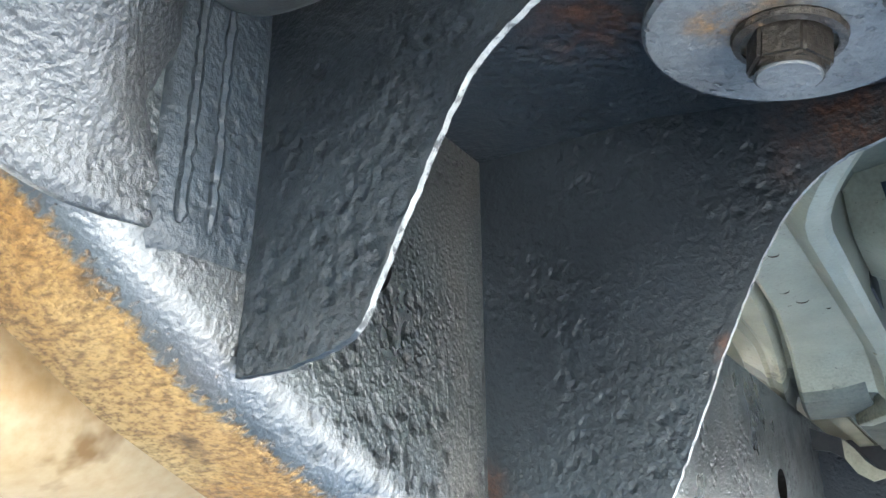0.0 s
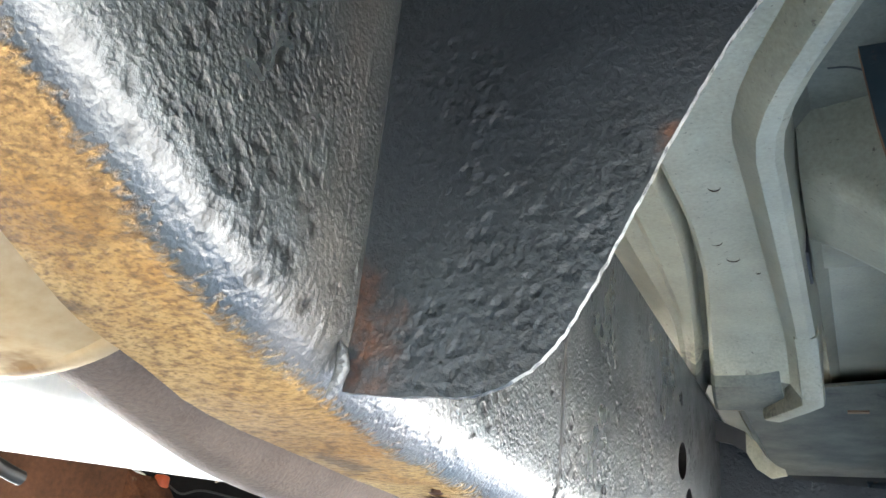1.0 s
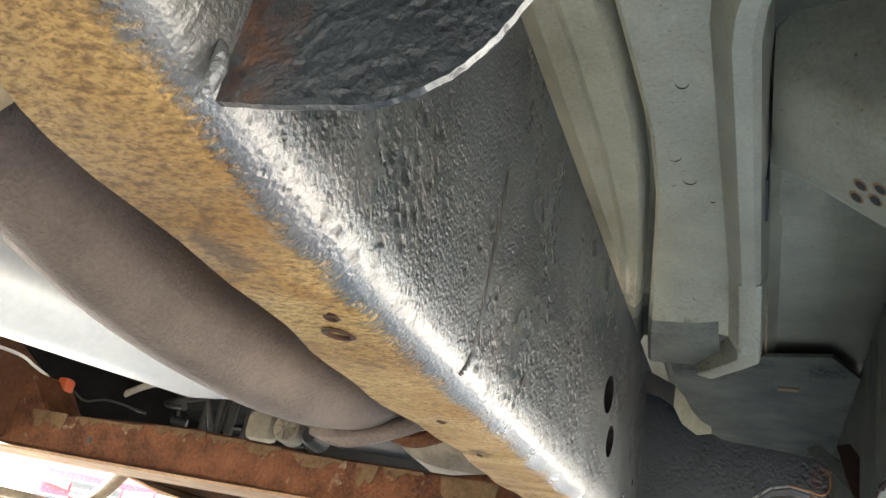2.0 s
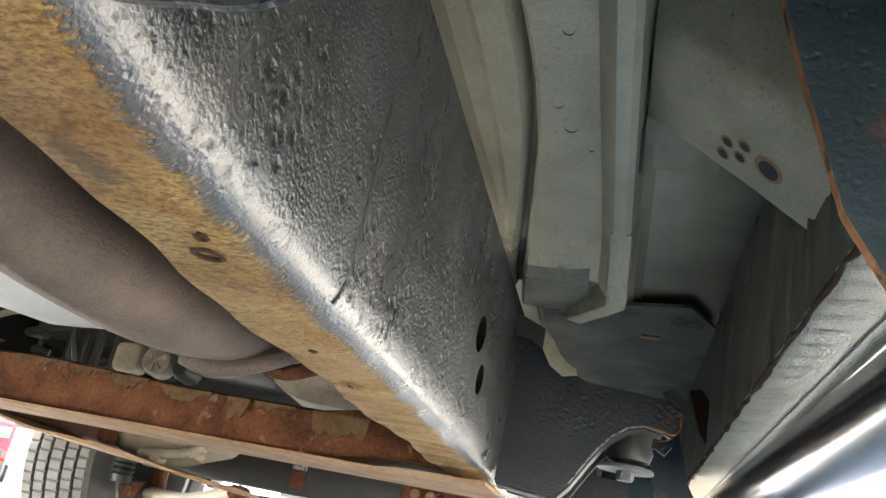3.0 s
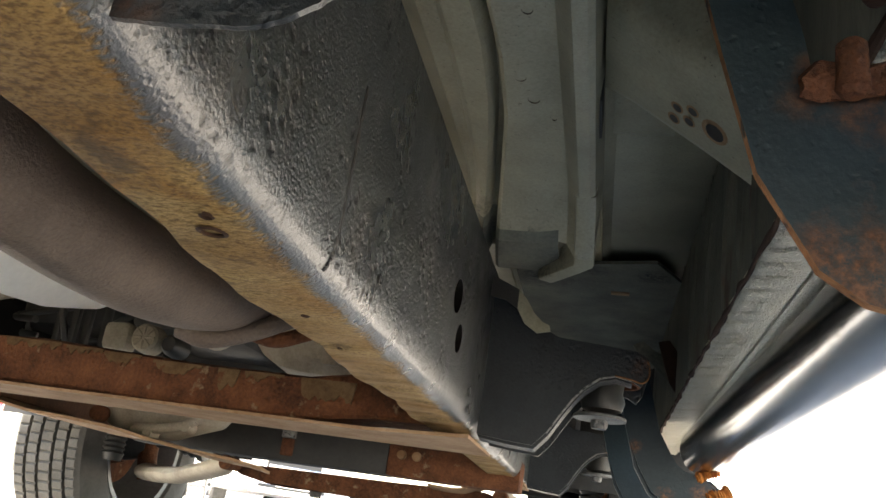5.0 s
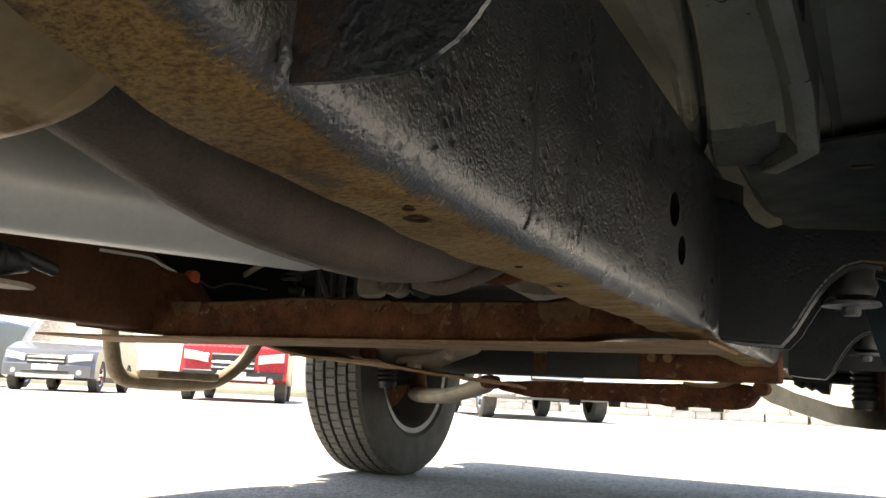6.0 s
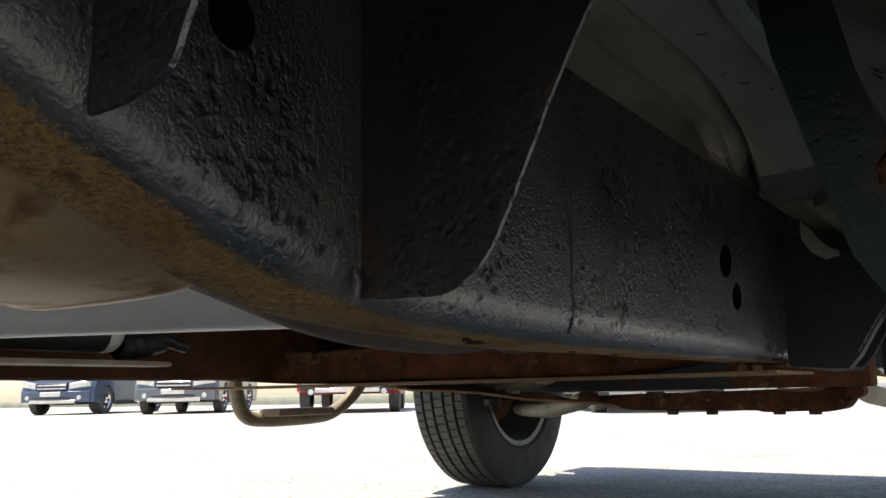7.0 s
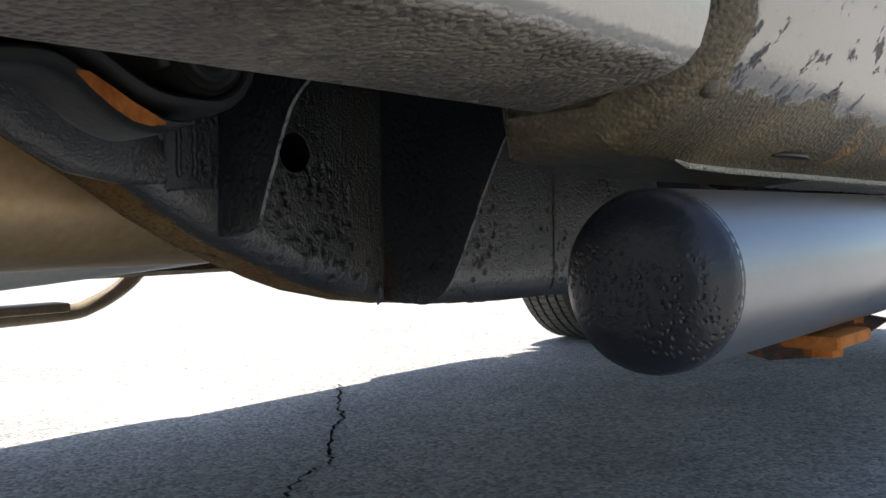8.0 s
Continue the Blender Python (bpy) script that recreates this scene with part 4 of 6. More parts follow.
def clamp_on_pipe():
    c = part("pipe_hanger", tube(smooth_path([(-0.252, 1.030, 0.385), (-0.222, 1.035, 0.379), (-0.182, 1.05, 0.395), (-0.150, 1.08, 0.42), (-0.115, 1.11, 0.435), (-0.085, 1.14, 0.45)], 6), 0.0095, 12), PIPE, truck, "rusty bent rod exhaust hanger")
    part("hook", tube(smooth_path([(-0.195, 1.06, 0.395), (-0.17, 1.075, 0.392), (-0.145, 1.09, 0.405), (-0.12, 1.11, 0.42)], 5), 0.008, 10), RUST, c)


clamp_on_pipe()


def driveshaft():
    d = part("driveshaft", lathe([(-0.7, 0.0), (-0.7, 0.056), (0.0, 0.056), (0.62, 0.056), (0.66, 0.050), (0.72, 0.04), (0.74, 0.0)], (0, 0, 0), "y", 40), ALUMINIUM, truck, "pale aluminium propeller shaft")
    slope = math.atan2(0.075, 1.0)
    d.matrix_basis = Matrix.Translation((-0.56, 0.62, 0.445)) @ Euler((slope, 0, 0)).to_matrix().to_4x4()
    return d


driveshaft()


def crossmember():
    c = part("crossmember", bmesh.new(), RUST, truck, "rust-red transmission crossmember with flaking paint")
    bm = bmesh.new()
    rings = []
    for x, zt, zb, y in ((-1.20, 0.520, 0.366, 1.385), (-1.119, 0.508, 0.360, 1.385), (-1.06, 0.499, 0.357, 1.382), (-1.01, 0.485, 0.354, 1.38), (-0.976, 0.463, 0.352, 1.38), (-0.95, 0.434, 0.351, 1.38), (-0.93, 0.414, 0.350, 1.38), (-0.90, 0.406, 0.350, 1.38), (-0.82, 0.408, 0.348, 1.38), (-0.65, 0.414, 0.352, 1.38), (-0.42, 0.404, 0.346, 1.38), (-0.24, 0.404, 0.350, 1.385), (-0.15, 0.42, 0.362, 1.39), (-0.06, 0.47, 0.365, 1.40)):
        rings.append([(x, y, zb + 0.004), (x, y, zt), (x, y + 0.006, zt + 0.004), (x, y + 0.085, zt + 0.004), (x, y + 0.09, zt), (x, y + 0.09, zb), (x, y + 0.004, zb)])
    add_loft(bm, rings)
    c.data = mesh_of("crossmember", bm, RUST)
    bm = bmesh.new()
    add_prism(bm, [(-1.20, 1.30), (-1.02, 1.345), (-0.60, 1.365), (-0.15, 1.36), (0.0, 1.30), (0.0, 1.52), (-1.20, 1.50)], 0.3435, 0.3475, on_z)
    part("lower_flange", bm, RUSTPALE, c, "dusty pale rusty lower flange")
    bm = bmesh.new()
    add_prism(bm, [(-0.822 + 0.0045 * math.cos(i * math.pi / 6), 0.3765 + 0.0055 * math.sin(i * math.pi / 6)) for i in range(12)], 1.3785, 1.381, on_y)
    part("drain_hole", bm, DARK, c)
    rng = random.Random(44)
    x = -0.95
    while x < -0.16:                            # old paint peeling from the top edge down
        w = rng.uniform(0.03, 0.13)
        n, h = max(5, int(w / 0.0035)), rng.uniform(0.008, 0.030)
        top = float(np.interp(x + w / 2, (-0.93, -0.90, -0.82, -0.65, -0.42, -0.24), (0.414, 0.406, 0.408, 0.414, 0.404, 0.404)))
        low, z = [], top - h * 0.5
        for k in range(n + 1):
            z = min(top - 0.003, max(top - h * 1.3, z + rng.uniform(-0.007, 0.007)))
            low.append((x + w * k / n, z if 0 < k < n else top - 0.004))
        bm = bmesh.new()
        add_prism(bm, [(x, top), *low, (x + w, top)], 1.3782 - rng.uniform(0, 0.0010), 1.3803, on_y)
        part("paint_flake", bm, FLAKE, c, "olive-brown flake of old paint")
        x += w + rng.uniform(0.0, 0.03)
    return c


crossmember()


def front_end():
    """Torsion bar beam, front beam, axle housing, guard sheet and lower arms ahead of the crossmember."""
    b = part("torsion_beam", box((-0.86, 2.05, 0.3235), (-0.277, 2.13, 0.392), 0.006), DARK, truck, "black painted beam with rusty right end")
    part("rusty_end", box((-0.278, 2.048, 0.3245), (0.0, 2.132, 0.391), 0.005), RUST, b)
    part("tag", box((-0.512, 2.036, 0.372), (-0.482, 2.049, 0.388), 0.002), EDGE, b, "pale clip tag")
    part("tag_foot", box((-0.510, 2.038, 0.335), (-0.484, 2.051, 0.371), 0.003), RUST, b)
    for x in (-0.248, -0.216):
        part("stud", lathe([(-0.012, 0.0), (-0.012, 0.009), (0.01, 0.011)], (x, 2.05, 0.368), "y", 14), RUSTPALE, b)
    bm = bmesh.new()
    add_prism(bm, [(-0.72, 0.312), (-0.60, 0.316), (-0.30, 0.320), (-0.09, 0.326), (-0.06, 0.315), (-0.09, 0.276), (-0.13, 0.268), (-0.20, 0.274), (-0.26, 0.268), (-0.30, 0.277), (-0.60, 0.276), (-0.68, 0.290)], 2.25, 2.36, on_y)
    bmesh.ops.bevel(bm, geom=list(bm.edges), offset=0.004, segments=2, affect="EDGES")
    f = part("front_beam", bm, RUST, truck, "rust-brown front suspension beam")
    for x in (-0.50, -0.40, -0.24, -0.16):
        part("nut", lathe([(-0.010, 0.0), (-0.010, 0.014), (0.004, 0.016)], (x, 2.30, 0.272), "z", 12), DARK, f)
    tip = smooth_path([(-0.21, 2.2, 0.320), (-0.17, 2.2, 0.318), (-0.134, 2.2, 0.321), (-0.10, 2.2, 0.338), (-0.075, 2.2, 0.352), (-0.051, 2.2, 0.358), (-0.02, 2.2, 0.352), (0.0, 2.2, 0.349)], 4)
    bm = bmesh.new()
    add_loft(bm, [[(p.x, 2.17, p.z), (p.x, 2.30, p.z - 0.006), (p.x, 2.30, p.z), (p.x, 2.17, p.z + 0.005)] for p in tip])
    part("bent_lip", bm, RUSTPALE, f, "bent pale dusty lip at the rail end")
    bm = bmesh.new()
    rings = []
    for x, z, y0, y1 in ((-1.12, 0.400, 1.70, 1.98), (-1.06, 0.374, 1.70, 2.0), (-0.999, 0.355, 1.70, 2.02), (-0.94, 0.341, 1.70, 2.02), (-0.879, 0.332, 1.70, 2.02), (-0.80, 0.329, 1.71, 2.02), (-0.716, 0.323, 1.72, 2.02), (-0.66, 0.314, 1.74, 2.0), (-0.623, 0.308, 1.76, 1.98), (-0.56, 0.303, 1.78, 1.94), (-0.513, 0.300, 1.80, 1.90), (-0.453, 0.292, 1.81, 1.86)):
        rings.append([(x, y0, z), (x, y1, z - 0.005), (x, y1, z), (x, y0, z + 0.005)])
    add_loft(bm, rings)
    part("guard_sheet", bm, RUSTPALE, truck, "dusty rust guard sheet")
    bm = bmesh.new()
    rings = []
    for x, r, z in ((-0.86, 0.02, 0.40), (-0.83, 0.055, 0.395), (-0.78, 0.070, 0.392), (-0.70, 0.066, 0.392), (-0.64, 0.048, 0.395), (-0.60, 0.04, 0.40), (-0.58, 0.02, 0.40)):
        rings.append([(x, 1.92 + r * 1.3 * math.cos(2 * math.pi * k / 20), z + r * math.sin(2 * math.pi * k / 20)) for k in range(20)])
    add_loft(bm, rings)
    d = part("axle_housing", bm, CASTING, truck, "sandy cast front axle housing")
    part("plug", lathe([(-0.016, 0.0), (-0.016, 0.014), (-0.012, 0.016), (0.01, 0.016)], (-0.815, 1.835, 0.355), "y", 20), RUST, d, "rusty filler plug")
    part("rib", tube(smooth_path([(-0.74, 1.84, 0.335), (-0.69, 1.83, 0.340), (-0.64, 1.83, 0.350), (-0.61, 1.83, 0.365)], 4), 0.010, 12), CASTING, d)
    for x, z in ((-0.625, 0.350), (-0.61, 0.372), (-0.70, 0.328)):
        part("bolt_boss", lathe([(-0.010, 0.0), (-0.010, 0.009), (0.02, 0.012)], (x, 1.83, z), "y", 14), CASTING, d)
    # lower arms
    for s, near, far in ((-1, (-0.675, 2.18, 0.308), (-1.22, 2.80, 0.272)), (1, (-0.05, 2.20, 0.316), (0.20, 2.78, 0.262))):
        bm = bmesh.new()
        a, c = Vector(near), Vector(far)
        rings = []
        for t, wy, hz in ((0.0, 0.020, 0.018), (0.06, 0.034, 0.022), (0.2, 0.042, 0.020), (0.5, 0.040, 0.022), (0.8, 0.048, 0.024), (0.95, 0.05, 0.026), (1.0, 0.03, 0.02)):
            p = a.lerp(c, t) + Vector((0, 0, -0.020 * math.sin(math.pi * t)))
            rings.append([p + Vector((0.4 * wy * math.cos(2 * math.pi * k / 14), wy * math.cos(2 * math.pi * k / 14), hz * math.sin(2 * math.pi * k / 14))) for k in range(14)])
        add_loft(bm, rings)
        arm = part("lower_arm", bm, CASTING, truck, "sandy cast lower control arm")
        part("bushing", lathe([(-0.03, 0.0), (-0.03, 0.016), (0.03, 0.016), (0.03, 0.0)], tuple(a), "y", 18), RUST, arm)
    # knuckle, drive shaft stub and shock beside each wheel
    for s, cx in ((-1, -1.36), (1, 0.30)):
        k = part("knuckle", tube(smooth_path([(cx - s * 0.13, 2.84, 0.25), (cx - s * 0.12, 2.83, 0.33), (cx - s * 0.13, 2.83, 0.42), (cx - s * 0.16, 2.82, 0.55)], 5), 0.03, 14, True), RUST, truck, "rusty steering knuckle")
        part("hub", lathe([(-s * 0.02, 0.0), (-s * 0.02, 0.05), (s * 0.08, 0.07), (s * 0.09, 0.0)], (cx - s * 0.10, 2.84, 0.362), "x", 24), DARK, k)
        part("axle_stub", tube([(cx - s * 0.12, 2.84, 0.362), (cx - s * 0.45, 2.70, 0.375)], 0.016, 14), DARK, k)
        part("joint_boot", lathe([(0.0, 0.020), (0.02, 0.030), (0.03, 0.026), (0.045, 0.036), (0.055, 0.031), (0.07, 0.042), (0.09, 0.044), (0.10, 0.0)], (cx - s * 0.24 - (0.10 if s > 0 else 0.0), 2.80, 0.365), "x", 24), BUSHING, k)
        prof = [(0.0, 0.0), (0.0, 0.026)]
        for i in range(9):
            prof += [(0.02 + 0.014 * i, 0.032), (0.027 + 0.014 * i, 0.025)]
        prof += [(0.16, 0.022), (0.36, 0.022), (0.36, 0.0)]
        part("shock_absorber", lathe(prof, (cx - s * 0.16, 2.56, 0.285), "z", 24), BUSHING, truck, "dark ribbed front shock absorber")


front_end()


def gearbox():
    """Transfer case and gearbox seen over the crossmember, with hoses and plugs in the dark behind."""
    g = part("gearbox", bmesh.new(), CASTING, truck, "sandy aluminium gearbox casting")
    bm = bmesh.new()
    rings = []
    for y, x0, x1, z0, z1 in ((1.52, -0.36, -0.12, 0.455, 0.60), (1.54, -0.40, -0.10, 0.435, 0.62), (1.66, -0.41, -0.09, 0.430, 0.64), (1.70, -0.38, -0.12, 0.450, 0.66), (1.95, -0.40, -0.14, 0.45, 0.68), (2.30, -0.46, -0.16, 0.42, 0.70)):
        c, w, zc, h = (x0 + x1) / 2, (x1 - x0) / 2, (z0 + z1) / 2, (z1 - z0) / 2
        rings.append([(c + w * math.copysign(abs(math.cos(a)) ** 0.6, math.cos(a)), y, zc + h * math.copysign(abs(math.sin(a)) ** 0.6, math.sin(a))) for a in [2 * math.pi * k / 28 + 0.01 for k in range(28)]])
    add_loft(bm, rings)
    g.data = mesh_of("gearbox", bm, CASTING)
    bm = bmesh.new()
    add_prism(bm, [(-0.27, 0.448), (-0.245, 0.448), (-0.30, 0.51), (-0.33, 0.51)], 1.512, 1.53, on_y)
    part("web_rib", bm, CASTING, g)
    k = part("ribbed_cover", lathe([(-0.012, 0.0), (-0.012, 0.020), (-0.008, 0.024), (0.02, 0.026)], (-0.600, 1.57, 0.466), "y", 24), CASTING, g, "round ribbed casting cover")
    for i in range(8):
        a = i * math.pi / 4
        part("rib", tube([(-0.600 + 0.004 * math.cos(a), 1.557, 0.466 + 0.004 * math.sin(a)), (-0.600 + 0.020 * math.cos(a), 1.557, 0.466 + 0.020 * math.sin(a))], 0.0022, 6), CASTING, k)
    part("sender", lathe([(-0.022, 0.0), (-0.022, 0.012), (-0.01, 0.018), (0.02, 0.020)], (-0.548, 1.57, 0.458), "y", 18), BUSHING, g, "black sender unit")
    part("flange", lathe([(-0.012, 0.0), (-0.012, 0.036), (0.02, 0.036), (0.02, 0.0)], (-0.49, 1.58, 0.50), "y", 24), CASTING, g)
    part("boss", box((-0.68, 1.56, 0.44), (-0.63, 1.60, 0.49), 0.012), CASTING, g)
    m = part("engine_underside", bmesh.new(), DARK, truck, "dark grimy engine underside")
    bm = bmesh.new()
    add_box(bm, (-0.98, 1.95, 0.47), (-0.42, 3.2, 0.74), 0.03)
    add_box(bm, (-1.20, 1.75, 0.50), (-0.80, 2.1, 0.72), 0.03)
    add_box(bm, (-0.70, 1.66, 0.50), (-0.50, 1.95, 0.66), 0.02)
    add_box(bm, (-0.30, 2.3, 0.46), (0.10, 3.2, 0.80), 0.03)
    m.data = mesh_of("engine_underside", bm, DARK)
    # added sheet that darkens the view of the far rail like unlit space
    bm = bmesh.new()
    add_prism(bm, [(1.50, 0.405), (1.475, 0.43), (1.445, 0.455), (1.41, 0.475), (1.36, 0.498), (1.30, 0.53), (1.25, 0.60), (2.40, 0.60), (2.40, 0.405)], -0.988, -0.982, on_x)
    part("dark_sheet", bm, SHADEBLACK, m, "near-black sheet added for the unlit space beside the far rail")
    rng = random.Random(21)
    for i in range(16):
        x = rng.uniform(-1.05, -0.55)
        y = rng.uniform(1.55, 1.9)
        z = rng.uniform(0.41, 0.50)
        pts = smooth_path([(x, y, z), (x + rng.uniform(-0.12, 0.12), y + rng.uniform(-0.05, 0.1), z + rng.uniform(0.0, 0.06)), (x + rng.uniform(-0.2, 0.2), y + rng.uniform(0, 0.2), z + rng.uniform(0.05, 0.14))], 6)
        part("hose", tube(pts, rng.uniform(0.004, 0.010), 10), rng.choice([DARK, BUSHING, DARK, CASTING]), m)
    for x in (-0.80, -0.77, -0.745, -0.71):
        part("strut", box((x, 1.60, 0.415), (x + 0.012, 1.612, 0.55), 0.002), BUSHING, m)
    part("connector", box((-0.988, 1.438, 0.453), (-0.964, 1.462, 0.478), 0.006), ORANGE, m, "orange plastic connector")
    part("wire", tube(smooth_path([(-0.985, 1.42, 0.470), (-0.983, 1.38, 0.478), (-0.983, 1.34, 0.486), (-0.984, 1.24, 0.482)], 6), 0.0028, 8), ALUMINIUM, m, "thin pale pipe")
    part("wire", tube(smooth_path([(-0.97, 1.465, 0.462), (-0.95, 1.48, 0.450), (-0.92, 1.50, 0.460), (-0.86, 1.53, 0.452)], 6), 0.0018, 8), BUSHING, m)


gearbox()


def filter_unit():
    """Canister beside the propeller shaft, with end cap, rubber boot and tray."""
    c = part("canister", lathe([(-0.55, 0.0), (-0.55, 0.025), (0.0, 0.027), (0.004, 0.026)], (-0.760, 0.84, 0.4155), "y", 32), DARK, truck, "dark canister with pale end")
    part("end_cap", lathe([(0.0, 0.0265), (0.006, 0.0272), (0.018, 0.0255), (0.026, 0.020), (0.028, 0.0)], (-0.760, 0.84, 0.4155), "y", 32), ALUMINIUM, c, "pale end cap")
    prof = [(0.0, 0.021), (0.004, 0.025), (0.014, 0.024), (0.018, 0.021), (0.024, 0.0235), (0.034, 0.0225), (0.038, 0.019), (0.044, 0.021), (0.058, 0.017), (0.078, 0.012), (0.082, 0.0)]
    part("boot", lathe(prof, (-0.757, 0.864, 0.404), "y", 28), BUSHING, c, "black rubber boot")
    part("plug", tube(smooth_path([(-0.755, 0.90, 0.416), (-0.750, 0.93, 0.412), (-0.745, 0.955, 0.404), (-0.744, 0.972, 0.400)], 4), 0.009, 14), BUSHING, c)
    bm = bmesh.new()
    add_prism(bm, [(-0.80, 0.25), (-0.722, 0.25), (-0.722, 0.86), (-0.735, 0.93), (-0.752, 0.955), (-0.785, 0.94), (-0.80, 0.87)], 0.3715, 0.3775, on_z)
    bmesh.ops.bevel(bm, geom=list(bm.edges), offset=0.002, segments=2, affect="EDGES")
    part("tray", bm, CASTING, c, "pale pressed tray under the canister")


filter_unit()


# ---- wheels ----
def wheel(cx, cy, side):
    R, W = 0.362, 0.235
    h = W / 2
    w = thing("wheel", "", "", (0, 0, 0))
    w.parent = truck
    prof = [(-h * 0.80, 0.215), (-h * 0.97, 0.235), (-h, 0.28), (-h * 0.98, 0.32), (-h * 0.90, R - 0.012), (-h * 0.80, R - 0.003)]
    xs = [-0.80, -0.58, -0.49, -0.235, -0.145, 0.145, 0.235, 0.49, 0.58, 0.80]
    for i, u in enumerate(xs):
        crown = 0.004 * (1 - u * u)
        prof.append((h * u * 0.99, R + crown - 0.003))
        if i in (1, 3, 5, 7):
            prof += [(h * u + 0.0010, R - 0.013), (h * xs[i + 1] - 0.0010, R - 0.013)]
    prof += [(h * 0.80, R - 0.003), (h * 0.90, R - 0.012), (h * 0.98, 0.32), (h, 0.28), (h * 0.97, 0.235), (h * 0.80, 0.215)]

    def sipes(i, k):
        ok = 6 <= i <= len(prof) - 7 and prof[i][1] > R - 0.008
        return -0.0055 if ok and (k + i // 2) % 6 == 0 else 0.0

    part("tyre", lathe(prof, (cx, cy, R), "x", 480, sipes), RUBBER, w, "worn black road tyre", True, 35)
    s = side
    rim = [(-s * 0.095, 0.213), (-s * 0.102, 0.222), (-s * 0.108, 0.222), (-s * 0.106, 0.205), (-s * 0.080, 0.195), (s * 0.02, 0.185), (s * 0.06, 0.175), (s * 0.075, 0.12), (s * 0.078, 0.05), (s * 0.078, 0.0)]
    part("rim", lathe(rim, (cx, cy, R), "x", 60), RIM, w, "silver cast rim seen from inside")
    part("brake_disc", lathe([(0.0, 0.0), (0.0, 0.14), (-s * 0.024, 0.14), (-s * 0.024, 0.08), (-s * 0.06, 0.07), (-s * 0.06, 0.0)], (cx + s * 0.02, cy, R), "x", 40), RUST, w, "rusty brake disc")
    bm = bmesh.new()
    for k in range(10):
        a = 2 * math.pi * k / 10
        add_box(bm, (cx + s * 0.058, cy - 0.022, R + 0.075), (cx + s * 0.072, cy + 0.022, R + 0.17), 0.006, Matrix.Translation((cx, cy, R)) @ Matrix.Rotation(a, 4, "X") @ Matrix.Translation((-cx, -cy, -R)))
    part("spokes", bm, RIM, w)
    return w


wheel(-1.36, 2.84, -1)
wheel(0.30, 2.84, 1)
wheel(-1.36, -0.68, -1)
wheel(0.30, -0.68, 1)
part("rear_axle", tube([(-1.26, -0.68, 0.362), (-0.75, -0.68, 0.362), (-0.72, -0.68, 0.362), (-0.66, -0.68, 0.362), (-0.56, -0.68, 0.362), (-0.46, -0.68, 0.362), (-0.40, -0.68, 0.362), (-0.37, -0.68, 0.362), (0.20, -0.68, 0.362)], 0.05, 24, True, [0.045, 0.045, 0.06, 0.12, 0.15, 0.12, 0.06, 0.045, 0.045]), RUST, truck, "rusty rear axle")


